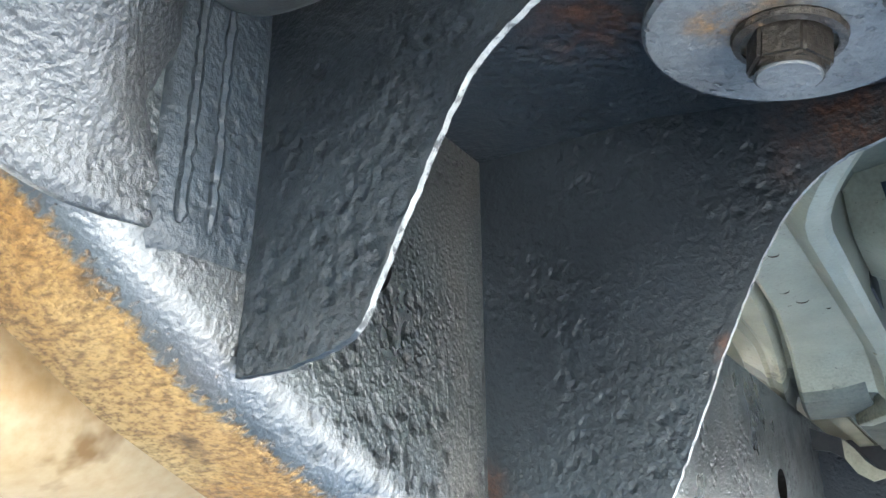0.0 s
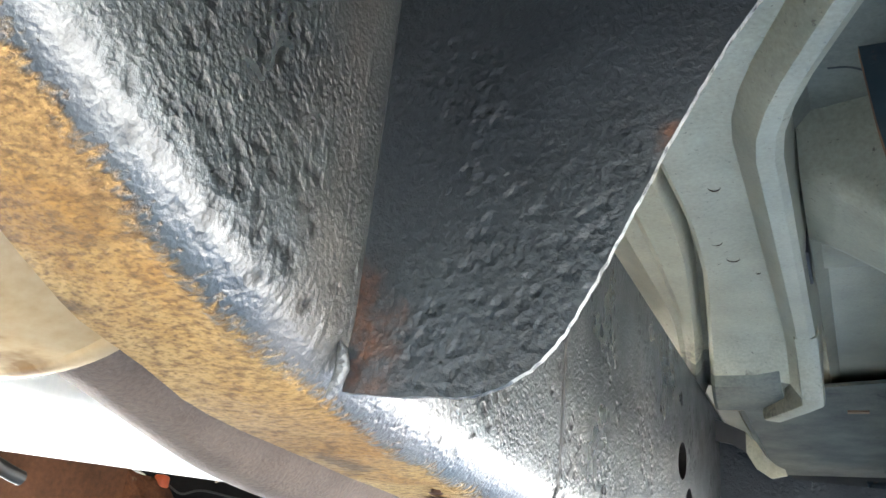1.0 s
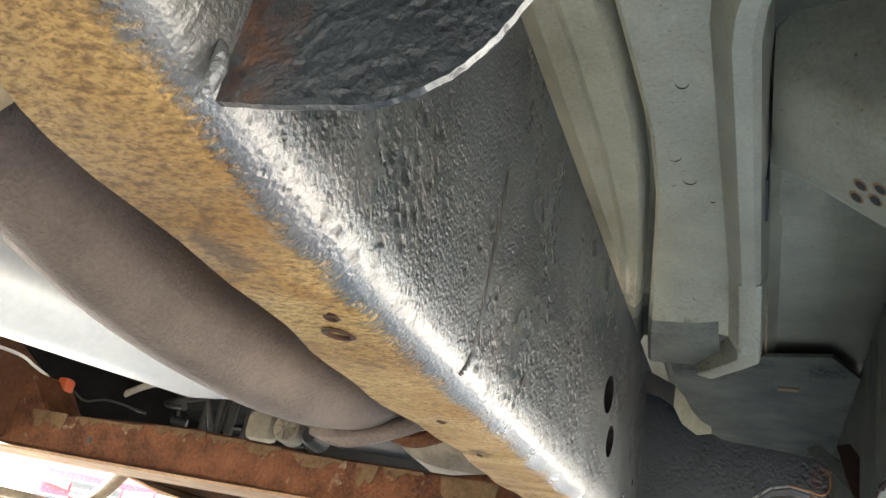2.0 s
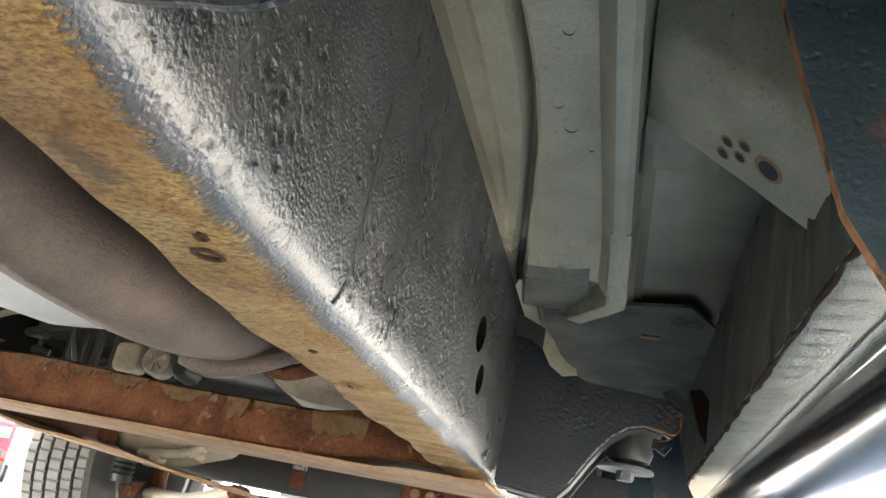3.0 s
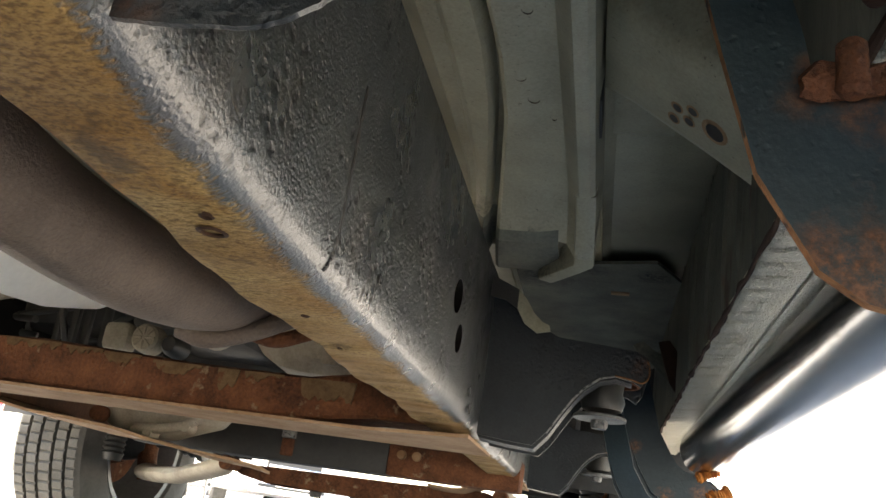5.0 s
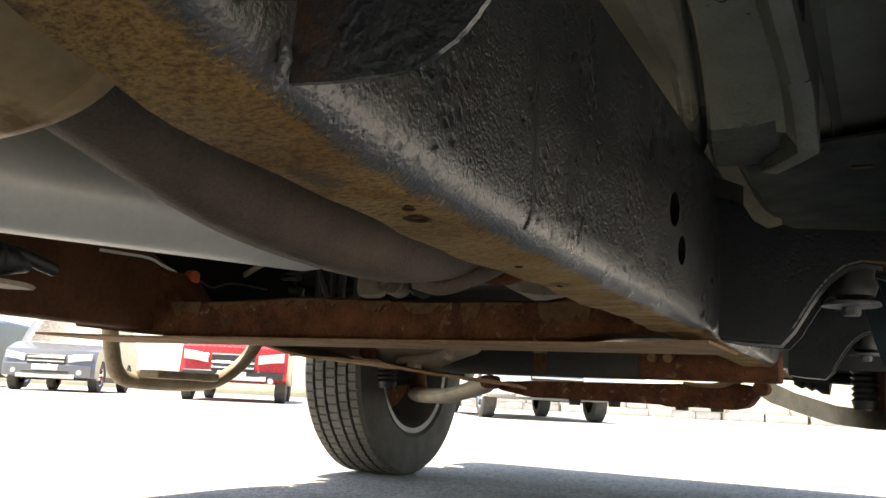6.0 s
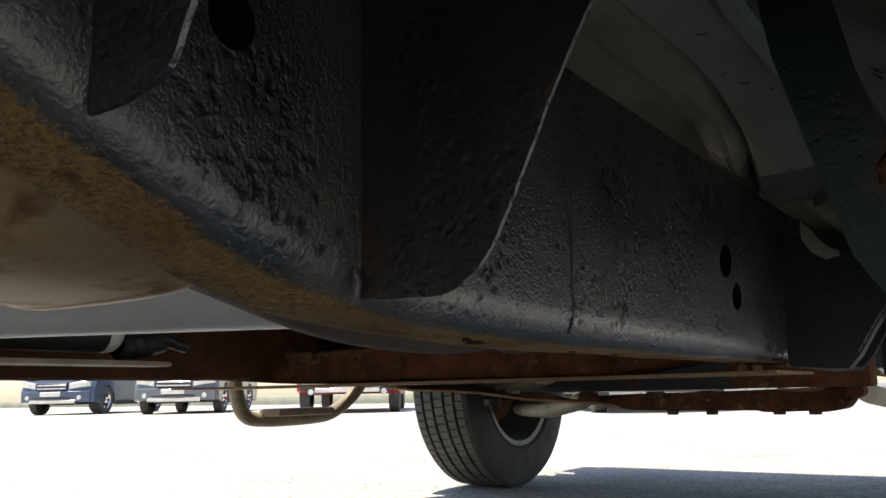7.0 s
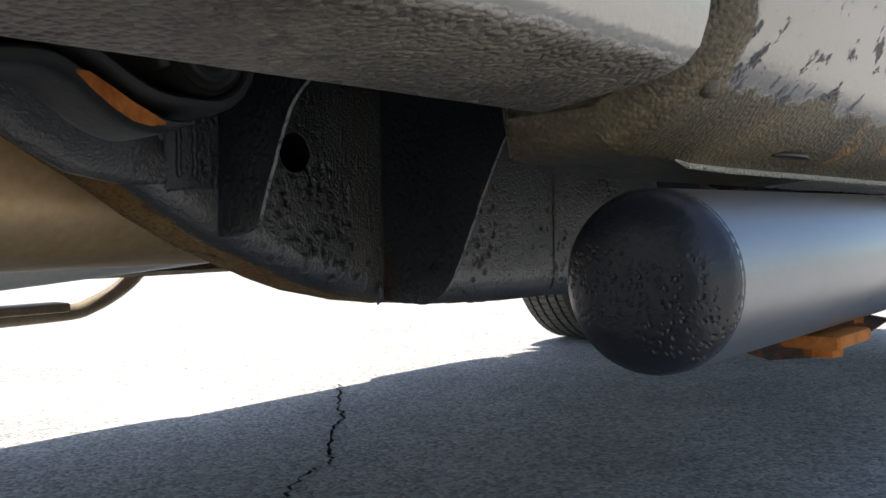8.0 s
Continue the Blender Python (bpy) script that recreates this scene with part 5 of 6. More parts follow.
# ---- cab floor and rocker ----
def floor_pan():
    f = part("cab_floor", bmesh.new(), PAN, truck, "grey-green painted cab floor with pressed ribs")
    bm = bmesh.new()
    rings = []
    for y, dz in ((0.325, 0), (0.42, 0), (0.50, 0), (0.55, 0), (0.59, 0), (0.62, 0), (0.65, 0), (0.68, 0), (0.71, 0), (0.74, 0), (0.77, 0), (0.80, 0), (0.85, 0), (0.90, 0), (0.95, 0), (1.0, 0), (1.05, 0), (1.12, 0), (1.165, -0.0015), (1.185, -0.0045), (1.20, -0.010), (1.215, -0.020), (1.228, -0.033), (1.240, -0.043), (1.255, -0.0485), (1.28, -0.050), (1.325, -0.050)):
        g = float(np.interp(y, (0.70, 0.80, 0.893, 1.006, 1.194, 1.361), (0.036, 0.040, 0.043, 0.037, 0.013, -0.004)))
        bend = float(np.interp(y, (0.35, 0.50, 0.58, 0.62, 0.65, 0.685, 0.71, 0.74, 0.77), (0.115, 0.098, 0.070, 0.050, 0.036, 0.020, 0.011, 0.003, 0.0)))
        s0 = -0.018 + 0.35 * (g + 0.004)
        ring = [(-1.32, y, 0.68), (-0.85, y, 0.68), (-0.75, y, 0.74), (-0.30, y, 0.74), (-0.20, y, 0.675), (-0.060, y, 0.672)]
        low = [(-0.046, 0.664), (-0.026, 0.648), (-0.021, 0.640), (s0 - 0.002, 0.6390), (s0 + 0.002, 0.6345), (s0 + 0.005, 0.6320), (g - 0.014, 0.6300), (g - 0.009, 0.636), (g - 0.005, 0.648), (g + 0.001, 0.648), (g + 0.003, 0.620), (g + 0.007, 0.6165), (0.060, 0.6165), (0.086, 0.621), (0.096, 0.619), (0.1055, 0.604), (0.1105, 0.600), (0.122, 0.600), (0.1275, 0.603), (0.130, 0.616)]
        ring += [(x + (bend if x > 0.087 else 0.0), y, z + dz if x < 0.087 or y < 1.25 else 0.664) for x, z in low] + [(0.133 + bend, y, 0.655), (0.145 + bend, y, 0.666), (0.264, y, 0.666)]
        rings.append(ring)
    y = 1.33
    rings.append([(x, y, max(z, 0.655)) for x, _, z in rings[-1]])
    rings.append([(x, 2.25, max(z, 0.655)) for x, _, z in rings[-1]])
    add_loft(bm, rings, False, False)
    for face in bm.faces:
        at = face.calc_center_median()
        # painted shade: outboard recess behind the sill, then the channel end
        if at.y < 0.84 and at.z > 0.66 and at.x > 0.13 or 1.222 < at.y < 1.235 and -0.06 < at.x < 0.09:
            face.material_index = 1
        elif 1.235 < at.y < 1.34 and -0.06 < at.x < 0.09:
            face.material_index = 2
    f.data = mesh_of("cab_floor", bm, [PAN, PANSHADE, TOESHADE], True, 28)
    so = f.modifiers.new("thick", "SOLIDIFY")
    so.thickness, so.offset = 0.003, 1.0
    # toe board further forward
    bm = bmesh.new()
    add_prism(bm, [(0.0, 1.58), (0.115, 1.521), (0.214, 1.495), (0.2555, 1.580), (0.2555, 2.25), (0.0, 2.25)], 0.645, 0.650, on_z)
    part("toe_board", bm, TOESHADE, f, "grey-green toe board with shade in its colour")
    part("toe_slot", box((0.150, 1.655, 0.6425), (0.180, 1.668, 0.6455), 0.0005), RUSTPALE, f)
    # ridge beside the channel that turns and closes it in front
    bm = bmesh.new()
    rings = []
    for x, y, z, sx_, sy_ in ((0.114, 1.150, 0.5990, 1, 0), (0.114, 1.165, 0.5970, 1, 0), (0.114, 1.185, 0.5940, 1, 0), (0.114, 1.200, 0.5885, 1, 0), (0.114, 1.215, 0.5785, 1, 0), (0.114, 1.228, 0.5660, 1, 0), (0.114, 1.242, 0.5580, 1, 0), (0.113, 1.260, 0.5550, 0.98, 0.335), (0.100, 1.278, 0.5540, 0.79, 0.613), (0.066, 1.323, 0.5530, 0.79, 0.613)):
        rings.append([(x + sx_ * u, y + sy_ * u, z + w) for u, w in ((-0.0085, 0.05), (-0.0085, 0.005), (-0.0070, 0.001), (-0.0045, 0.0), (0.011, 0.0), (0.0145, 0.001), (0.0165, 0.005), (0.0165, 0.05))])
    add_loft(bm, rings)
    part("channel_lip", bm, PAN, f, "pale grey-green channel lip")
    bm = bmesh.new()
    add_prism(bm, [(0.036, 0.543), (0.048, 0.530), (0.058, 0.514), (0.070, 0.503), (0.079, 0.499), (0.081, 0.492), (0.064, 0.488), (0.047, 0.499), (0.036, 0.518)], 1.338, 1.342, on_y)
    tab = part("mount_tab", bm, PAN, f, "pale pressed tab beside the mount")
    # left part of the same tab, in a much darker colour
    bm = bmesh.new()
    add_prism(bm, [(-0.002, 0.560), (0.016, 0.552), (0.036, 0.543), (0.036, 0.518), (0.020, 0.528), (-0.002, 0.532)], 1.338, 1.342, on_y)
    part("tab_root", bm, DARK, tab, "near-black root of the tab")
    # bracket under the toe board
    bm = bmesh.new()
    add_prism(bm, [(0.190, 0.545), (0.205, 0.553), (0.222, 0.540), (0.240, 0.532), (0.256, 0.514), (0.256, 0.488), (0.240, 0.500), (0.215, 0.523), (0.200, 0.530)], 1.598, 1.602, on_y)
    part("toe_bracket", bm, TOESHADE, f, "grey-green bracket under the toe board")
    bm = bmesh.new()
    add_prism(bm, [(0.228, 0.552), (0.244, 0.556), (0.256, 0.540), (0.2565, 0.478), (0.247, 0.492), (0.240, 0.512)], 1.590, 1.597, on_y)
    part("rust_scab", bm, RUSTDARK, f, "flaking rust scab beside the rocker")
    for cx_, cy_, cr in ((0.075, 0.83, 0.0045), (0.062, 0.93, 0.005), (0.071, 0.968, 0.0055), (0.088, 1.005, 0.002), (0.058, 0.975, 0.002), (0.055, 1.14, 0.004)):
        arc = [(cx_ + cr * math.cos(a), cy_ + 1.4 * cr * math.sin(a), 0.6168) for a in [math.pi * k / 8 for k in range(9)]]
        part("paint_chip", tube(arc, 0.0004, 6, True, [0.0001, 0.0003, 0.0004, 0.0005, 0.0005, 0.0005, 0.0004, 0.0003, 0.0001]), RUSTDARK, f)
    part("floor_crack", tube(smooth_path([(0.158, 0.770, 0.6665), (0.170, 0.772, 0.6665), (0.180, 0.779, 0.6665), (0.188, 0.790, 0.6665), (0.197, 0.812, 0.6665)], 4), 0.0012, 6), DARK, f)
    part("floor_pad", box((0.140, 1.00, 0.6625), (0.205, 1.12, 0.6665), 0.0015), PAN, f)
    # lateral sill dropping to the rocker
    bm = bmesh.new()
    rings = []
    for x, z, ya, yb in ((0.134, 0.622, 0.84, 0.955), (0.16, 0.604, 0.835, 0.95), (0.22, 0.556, 0.82, 0.94), (0.262, 0.522, 0.81, 0.935)):
        rings.append([(x, ya + 0.012, z), (x, ya + 0.004, z + 0.0015), (x, ya - 0.003, z + 0.006), (x, ya - 0.008, z + 0.014), (x, ya - 0.02, 0.672), (x, yb + 0.012, 0.672), (x, yb + 0.007, z + 0.016), (x, yb + 0.003, z + 0.007), (x, yb - 0.003, z + 0.002), (x, yb - 0.012, z)])
    add_loft(bm, rings)
    sill = part("floor_sill", bm, PAN, f, "grey-green pressed sill with drain holes", True, 60)

    def on_sill(x, y, d):
        z = np.interp(x, (0.134, 0.16, 0.22, 0.262), (0.622, 0.604, 0.556, 0.522))
        return (x, y, float(z) - d)

    for x, y, r, q in ((0.192, 0.918, 0.0042, 1.5), (0.203, 0.906, 0.0042, 1.4), (0.193, 0.899, 0.0042, 1.4), (0.204, 0.888, 0.0042, 1.4), (0.2215, 0.894, 0.0085, 1.5)):
        for nm, k, d, m in (("rust_ring", 1.45, 0.0006, RUSTPALE), ("drain_hole", 1.0, 0.0012, DARK)):
            bm = bmesh.new()
            vs = [bm.verts.new(on_sill(x + k * r * 0.8 * math.cos(i * math.pi / 8), y + k * r * q * 0.8 * math.sin(i * math.pi / 8), d)) for i in range(16)]
            bm.faces.new(vs)
            part(nm, bm, m, sill)
    bm = bmesh.new()
    add_box(bm, (0.1285, 0.965, 0.616), (0.1325, 1.040, 0.645), 0.001)
    part("seam_gap", bm, DARK, f)
    return f


floor_pan()


def rocker():
    r = part("rocker", bmesh.new(), ROCKER, truck, "grey rocker panel underside with textured stone guard")
    sec = [(0.257, 0.66), (0.256, 0.50), (0.2565, 0.462), (0.2580, 0.4555), (0.262, 0.4548), (0.269, 0.4555), (0.276, 0.4563), (0.283, 0.4571), (0.291, 0.4579), (0.3008, 0.4588), (0.3014, 0.4578), (0.3090, 0.4582), (0.3130, 0.4572), (0.3145, 0.4585), (0.318, 0.463), (0.335, 0.470), (0.352, 0.484), (0.372, 0.505), (0.390, 0.54), (0.400, 0.60), (0.405, 0.72)]
    bm = bmesh.new()
    rip = random.Random(31)
    rings = []
    plain = [(x, max(z, 0.4605)) for x, z in sec]
    for k in range(7):                          # rounded rear end, turned in towards the cab's back
        a = math.pi / 2 * k / 6
        inset = 0.020 * (1 - math.sin(a))
        ring = []
        for i, (x, z) in enumerate(plain):
            p, q = plain[max(i - 1, 0)], plain[min(i + 1, len(plain) - 1)]
            d = Vector((q[0] - p[0], q[1] - p[1])).normalized()
            w = 0.0 if i < 2 else inset * (0.5 if i == 2 else 1.0)
            ring.append((x + d.y * w * -1.0, 0.3235 + 0.020 * (1 - math.cos(a)), z + d.x * w))
        rings.append(ring)
    stations, y = [(0.350, 0.0), (0.375, 0.0), (0.390, 0.0), (0.405, 0.0), (0.45, 0.0), (0.50, 0.0), (0.55, 0.0)], 0.575
    while y < 2.2:                              # crimped pinch weld, dents at uneven steps
        deep = rip.uniform(0.003, 0.007)
        stations += [(y, rip.uniform(-0.0005, 0.0005)), (y + 0.003, deep), (y + 0.006, deep * 0.5), (y + 0.010, rip.uniform(-0.001, 0.0))]
        y += rip.choice((0.018, 0.026, 0.034, 0.048)) * (1.0 if y < 1.3 else 1.6)
    stations.append((2.23, 0.0))
    for y, dip in stations:
        lip = min(1.0, max(0.0, (y - 0.375) / 0.03))
        reach = rip.uniform(0.012, 0.032)
        ring = []
        for x, z in sec:
            zz = z if z > 0.4605 else 0.4605 + (z - 0.4605) * lip
            share = max(0.0, min(1.0, (0.262 + reach - x) / 0.012)) if x > 0.2565 else 0.0
            ring.append((x + (rip.uniform(-0.0010, 0.0010) if x < 0.27 and y > 0.56 else 0), y, zz + dip * share))
        rings.append(ring)
    add_loft(bm, rings, False, False)
    for f in bm.faces:
        at = f.calc_center_median()
        if at.x > 0.313 or (at.y < 0.62 and at.x > 0.2575):
            f.material_index = 1
        elif at.x < 0.2572 and at.z > 0.468:
            f.material_index = 2
    close = bmesh.new()
    add_prism(close, [(0.2575, 0.70), (0.2575, 0.4700), (0.264, 0.4690), (0.300, 0.4690), (0.330, 0.4770), (0.346, 0.4900), (0.364, 0.5100), (0.381, 0.545), (0.391, 0.60), (0.396, 0.70)], 0.3305, 0.334, on_y)
    part("rear_closing", close, CABCOAT, r)
    r.data = mesh_of("rocker", bm, [ROCKER, CABCOAT, SILLWALL], True, 50)
    for y, top in ((0.912, 0.60), (0.985, 0.64), (1.075, 0.62), (1.21, 0.60), (1.37, 0.63)):
        bm = bmesh.new()
        add_loft(bm, [[(0.2570, y + dy - 0.004, z), (0.2558 - k, y + dy, z), (0.2570, y + dy + 0.007, z)] for z, dy, k in ((0.462, 0.006, 0.0005), (0.50, 0.003, 0.003), (0.55, 0.0, 0.0035), (top, -0.006, 0.0005))])
        part("wall_fold", bm, SILLWALL, r)
    lip = [(0.3160, 0.386, 0.4600), (0.3152, 0.400, 0.4578)] + [(0.3148, 0.45 + 0.1 * i, 0.4570) for i in range(18)]
    part("pinch_lip", tube(lip, 0.0017, 8, True, [0.0006, 0.0015] + [0.0017] * 18), ROCKER, r, "pale folded lip of the pinch weld")
    rng = random.Random(12)
    pts = [(0.2558 + rng.uniform(-0.0008, 0.0008), 0.55 + 0.022 * i, 0.4568 + rng.uniform(-0.0014, 0.001)) for i in range(75)]
    part("seam_bead", tube(pts, 0.0020, 8, True, [0.0020 * rng.uniform(0.4, 1.9) for _ in pts]), RUSTDARK, r, "ragged rusty seam")
    bm = bmesh.new()
    add_prism(bm, [(0.327 + 0.007 * math.cos(i * math.pi / 10), 0.500 + 0.022 * math.sin(i * math.pi / 10)) for i in range(20)], 0.4655, 0.4668, on_z)
    part("drain_slot", bm, DARK, r)
    part("plug", lathe([(-0.003, 0.0), (-0.0028, 0.002), (-0.001, 0.0042), (0.004, 0.005)], (0.353, 0.345, 0.484), "z", 16), GRIME, r)
    return r


rocker()


def rocker_left():
    sec = [(-1.317, 0.66), (-1.317, 0.466), (-1.33, 0.460), (-1.337, 0.455), (-1.340, 0.462), (-1.362, 0.484), (-1.392, 0.54), (-1.405, 0.72)]
    part("rocker", loft([[(x, y, z) for x, z in sec] for y in (0.323, 2.22)], False, False), ROCKER, truck)


rocker_left()


def arch_light_block(x0, x1):
    """Black inner arch over a front wheel, added to block light."""
    bm = bmesh.new()
    rings = []
    for k in range(15):
        a = radians(-4 + 188 * k / 14)
        p = [(2.84 + r * math.cos(a), 0.40 + r * 1.02 * math.sin(a)) for r in (0.44, 0.446)]
        rings.append([(x0, *p[0]), (x1, *p[0]), (x1, *p[1]), (x0, *p[1])])
    add_loft(bm, rings)
    return part("arch_light_block", bm, DARK, truck, "black inner wheel arch liner added to block light")


arch_light_block(0.02, 0.398)
arch_light_block(-1.458, -1.08)
# two unseen sheets that stop light leaking in from the front
part("firewall", box((-1.455, 2.252, 0.60), (0.398, 2.262, 1.10), 0.002), DARK, truck, "dark firewall added to block light from ahead of the cab")
part("bay_light_block", box((-1.06, 2.264, 0.76), (0.0, 3.30, 0.77), 0.002), DARK, truck, "dark sheet added to block light over the engine bay")


def shell():
    """Cab, bonnet and bed above the floor."""
    b = part("body", bmesh.new(), PAINT, truck, "pewter painted cab and bonnet")
    side = [(0.323, 0.70), (0.323, 1.15), (0.36, 1.72), (0.50, 1.80), (1.35, 1.80), (1.50, 1.76), (2.05, 1.20), (3.30, 1.08), (3.55, 1.00), (3.62, 0.55), (3.50, 0.42), (3.34, 0.46), (3.28, 0.66), (3.10, 0.80), (2.58, 0.80), (2.40, 0.66), (2.33, 0.46), (2.22, 0.46), (2.22, 0.70)]
    bm = bmesh.new()
    add_prism(bm, side, -1.408, -1.400, on_x)
    add_prism(bm, side, 0.400, 0.408, on_x)
    top = side[:10]
    a = [bm.verts.new((-1.408, y, z)) for y, z in top]
    c = [bm.verts.new((0.408, y, z)) for y, z in top]
    for i in range(len(top) - 1):
        bm.faces.new((a[i], a[i + 1], c[i + 1], c[i]))
    b.data = mesh_of("body", bm, PAINT, False)
    bm = box((-1.48, 3.35, 0.44), (0.42, 3.60, 0.60), 0.03)
    part("bumper", bm, PAINT, b)
    return b


shell()


def bed():
    b = part("bed", bmesh.new(), ROCKER, truck, "truck bed side with coarse grey stone guard below")
    sec = [(0.300, 0.80), (0.302, 0.56), (0.306, 0.486), (0.313, 0.4740), (0.323, 0.4720), (0.350, 0.4755), (0.371, 0.4780), (0.381, 0.4812), (0.3865, 0.4865), (0.3895, 0.4950), (0.392, 0.510), (0.396, 0.54), (0.402, 0.60), (0.405, 1.15), (-1.405, 1.15), (-1.405, 0.60), (-1.40, 0.54), (-1.38, 0.49), (-1.363, 0.474), (-1.352, 0.56), (-1.35, 0.80)]
    bm = bmesh.new()
    add_loft(bm, [[(x, y, z) for x, z in sec] for y in (-2.2, -1.4, -0.8, -0.2, 0.1, 0.2, 0.262, 0.270)])
    for f in bm.faces:
        if f.calc_center_median().z > 0.56:
            f.material_index = 1
    b.data = mesh_of("bed", bm, [BEDCOAT, PAINT], True, 50)
    # unseen box in the gap behind the cab that keeps the sun out
    part("gap_sun_block", box((-1.36, 0.272, 0.62), (0.30, 0.312, 1.15), 0.004), PAINT, b)
    return b


bed()


# ---- step bars ----
STRAP = [(0.170, 0.560), (0.174, 0.520), (0.178, 0.494), (0.192, 0.440), (0.207, 0.387), (0.230, 0.349), (0.247, 0.3375), (0.272, 0.332), (0.300, 0.336), (0.330, 0.350), (0.350, 0.365), (0.330, 0.368), (0.303, 0.392), (0.296, 0.415), (0.288, 0.434), (0.255, 0.436), (0.240, 0.424), (0.2285, 0.424), (0.2265, 0.434), (0.224, 0.447), (0.215, 0.482), (0.208, 0.520), (0.206, 0.560)]


STRAP_FAR = [(0.168, 0.560), (0.172, 0.520), (0.178, 0.494), (0.192, 0.440), (0.207, 0.387), (0.230, 0.349), (0.247, 0.3375), (0.272, 0.332), (0.300, 0.336), (0.330, 0.350), (0.345, 0.362), (0.322, 0.380), (0.300, 0.3795), (0.280, 0.384), (0.266, 0.394), (0.254, 0.412), (0.241, 0.447), (0.229, 0.494), (0.222, 0.520), (0.218, 0.560)]


def strap_far(y, parent, label, shift, drop):
    """A bowed bar with rounded edges and a rusty weld at the tube."""
    bm = bmesh.new()
    add_prism(bm, [(u + shift, v + drop) for u, v in STRAP_FAR], y, y + 0.018, on_y)
    bmesh.ops.bevel(bm, geom=[e for e in bm.edges if abs(e.verts[0].co.y - e.verts[1].co.y) < 1e-6], offset=0.006, segments=3, affect="EDGES")
    br = part("bracket", bm, STRAPPAINT, parent, label)
    for k, (u, v, r) in enumerate(((0.318, 0.352, 0.010), (0.300, 0.381, 0.008))):
        pts = [(u + shift + 0.010 * i, y - 0.002 + 0.002 * (i % 2), v + drop + 0.005 * i + 0.002 * math.sin(3 * i)) for i in range(4)]
        weld_bead("weld", pts, r, br, RUSTBRIGHT, int(y * 100) + k)
    return br


def strap(y, parent, label, shift=0.0, drop=0.0):
    bm = bmesh.new()
    fs = add_prism(bm, [(u + shift, v + drop) for u, v in STRAP], y, y + 0.006, on_y)
    for f in fs[2:]:
        f.material_index = 1
    r = bmesh.ops.inset_region(bm, faces=[fs[0]], thickness=0.0035, depth=0.0)
    for f in r["faces"]:
        f.material_index = 1
    br = part("bracket", bm, [STRAPPAINT, RUSTEDGE], parent, label)
    weld = [(0.300 + shift, y + 0.003, 0.388 + drop), (0.306 + shift, y + 0.003, 0.376 + drop), (0.318 + shift, y + 0.003, 0.368 + drop), (0.335 + shift, y + 0.003, 0.3655 + drop)]
    weld_bead("weld", weld, 0.0065, br, RUSTBRIGHT, int(y * 100))
    return br


def step_bar():
    s = part("step_bar", tube([(0.335 - 0.0012 * i, 0.327 + 0.1 * i, 0.405 + 0.0006 * i) for i in range(15)], 0.0392, 56, False), STEEL, truck, "polished steel side step tube")
    prof = [(-0.004, 0.0), (-0.0045, 0.012), (-0.004, 0.022), (-0.002, 0.032), (0.002, 0.0376), (0.006, 0.0390), (0.012, 0.0393)]
    part("end_cap", lathe(prof, (0.335, 0.318, 0.405), "y", 48), CAP, s, "pitted black plastic end cap")
    prof = [(-0.012, 0.0393), (0.0, 0.0376), (0.004, 0.03), (0.006, 0.0)]
    part("end_cap", lathe(prof, (0.318, 1.74, 0.4135), "y", 40), CAP, s)
    near = strap(0.600, s, "dark painted step bracket with rusty edges")
    # rusty tab with two bolts on the near bracket
    bm = bmesh.new()
    rng = random.Random(8)
    rings = []
    for i, (x, z, h) in enumerate(((0.222, 0.424, 0.004), (0.228, 0.427, 0.009), (0.235, 0.427, 0.009), (0.243, 0.426, 0.007), (0.251, 0.428, 0.008), (0.259, 0.430, 0.0085), (0.267, 0.431, 0.010), (0.276, 0.432, 0.0105), (0.285, 0.433, 0.009), (0.291, 0.433, 0.004))):
        rings.append([(x + rng.uniform(-0.001, 0.001), 0.5985 - 0.0045 * max(0.0, math.sin(a)) - rng.uniform(0, 0.0015), z - h * math.cos(a) + rng.uniform(-0.0012, 0.0012)) for a in [2 * math.pi * k / 12 for k in range(12)]])
    add_loft(bm, rings)
    part("tab", bm, SCALE, near, "flaking rusty tab")
    bm = bmesh.new()
    add_tube(bm, [(0.2405, 0.594, 0.4185), (0.2405, 0.594, 0.421), (0.2402, 0.594, 0.432), (0.240, 0.594, 0.441), (0.2398, 0.594, 0.443)], 0.006, 14, True, [0.004, 0.0066, 0.0062, 0.006, 0.004])
    part("bolt", bm, SCALE, near, "rusty bolt")
    for x, y, z0 in ((0.248, 0.590, 0.458), (0.2485, 0.568, 0.456)):
        part("stud", tube([(x, y, 0.56), (x, y, z0 + 0.012), (x, y, z0 + 0.003), (x, y, z0)], 0.005, 12, True, [0.0048, 0.0050, 0.0054, 0.0035]), RUSTDARK, near, "rusty stud")
    bm = box((0.318, 0.500, 0.356), (0.352, 0.560, 0.3645), 0.003)
    add_prism(bm, hexagon(0.011, 0.3), 0.349, 0.357, lambda u, v, d: (0.333 + u, 0.530 + v, d))
    part("foot", bm, RUSTBRIGHT, s, "orange rusty foot plate with bolt")
    strap_far(1.66, s, "bowed dark step bracket with rusty welds", 0.0, -0.018)
    strap_far(1.93, s, "bowed dark step bracket with rusty welds", -0.025, -0.030)
    return s


step_bar()


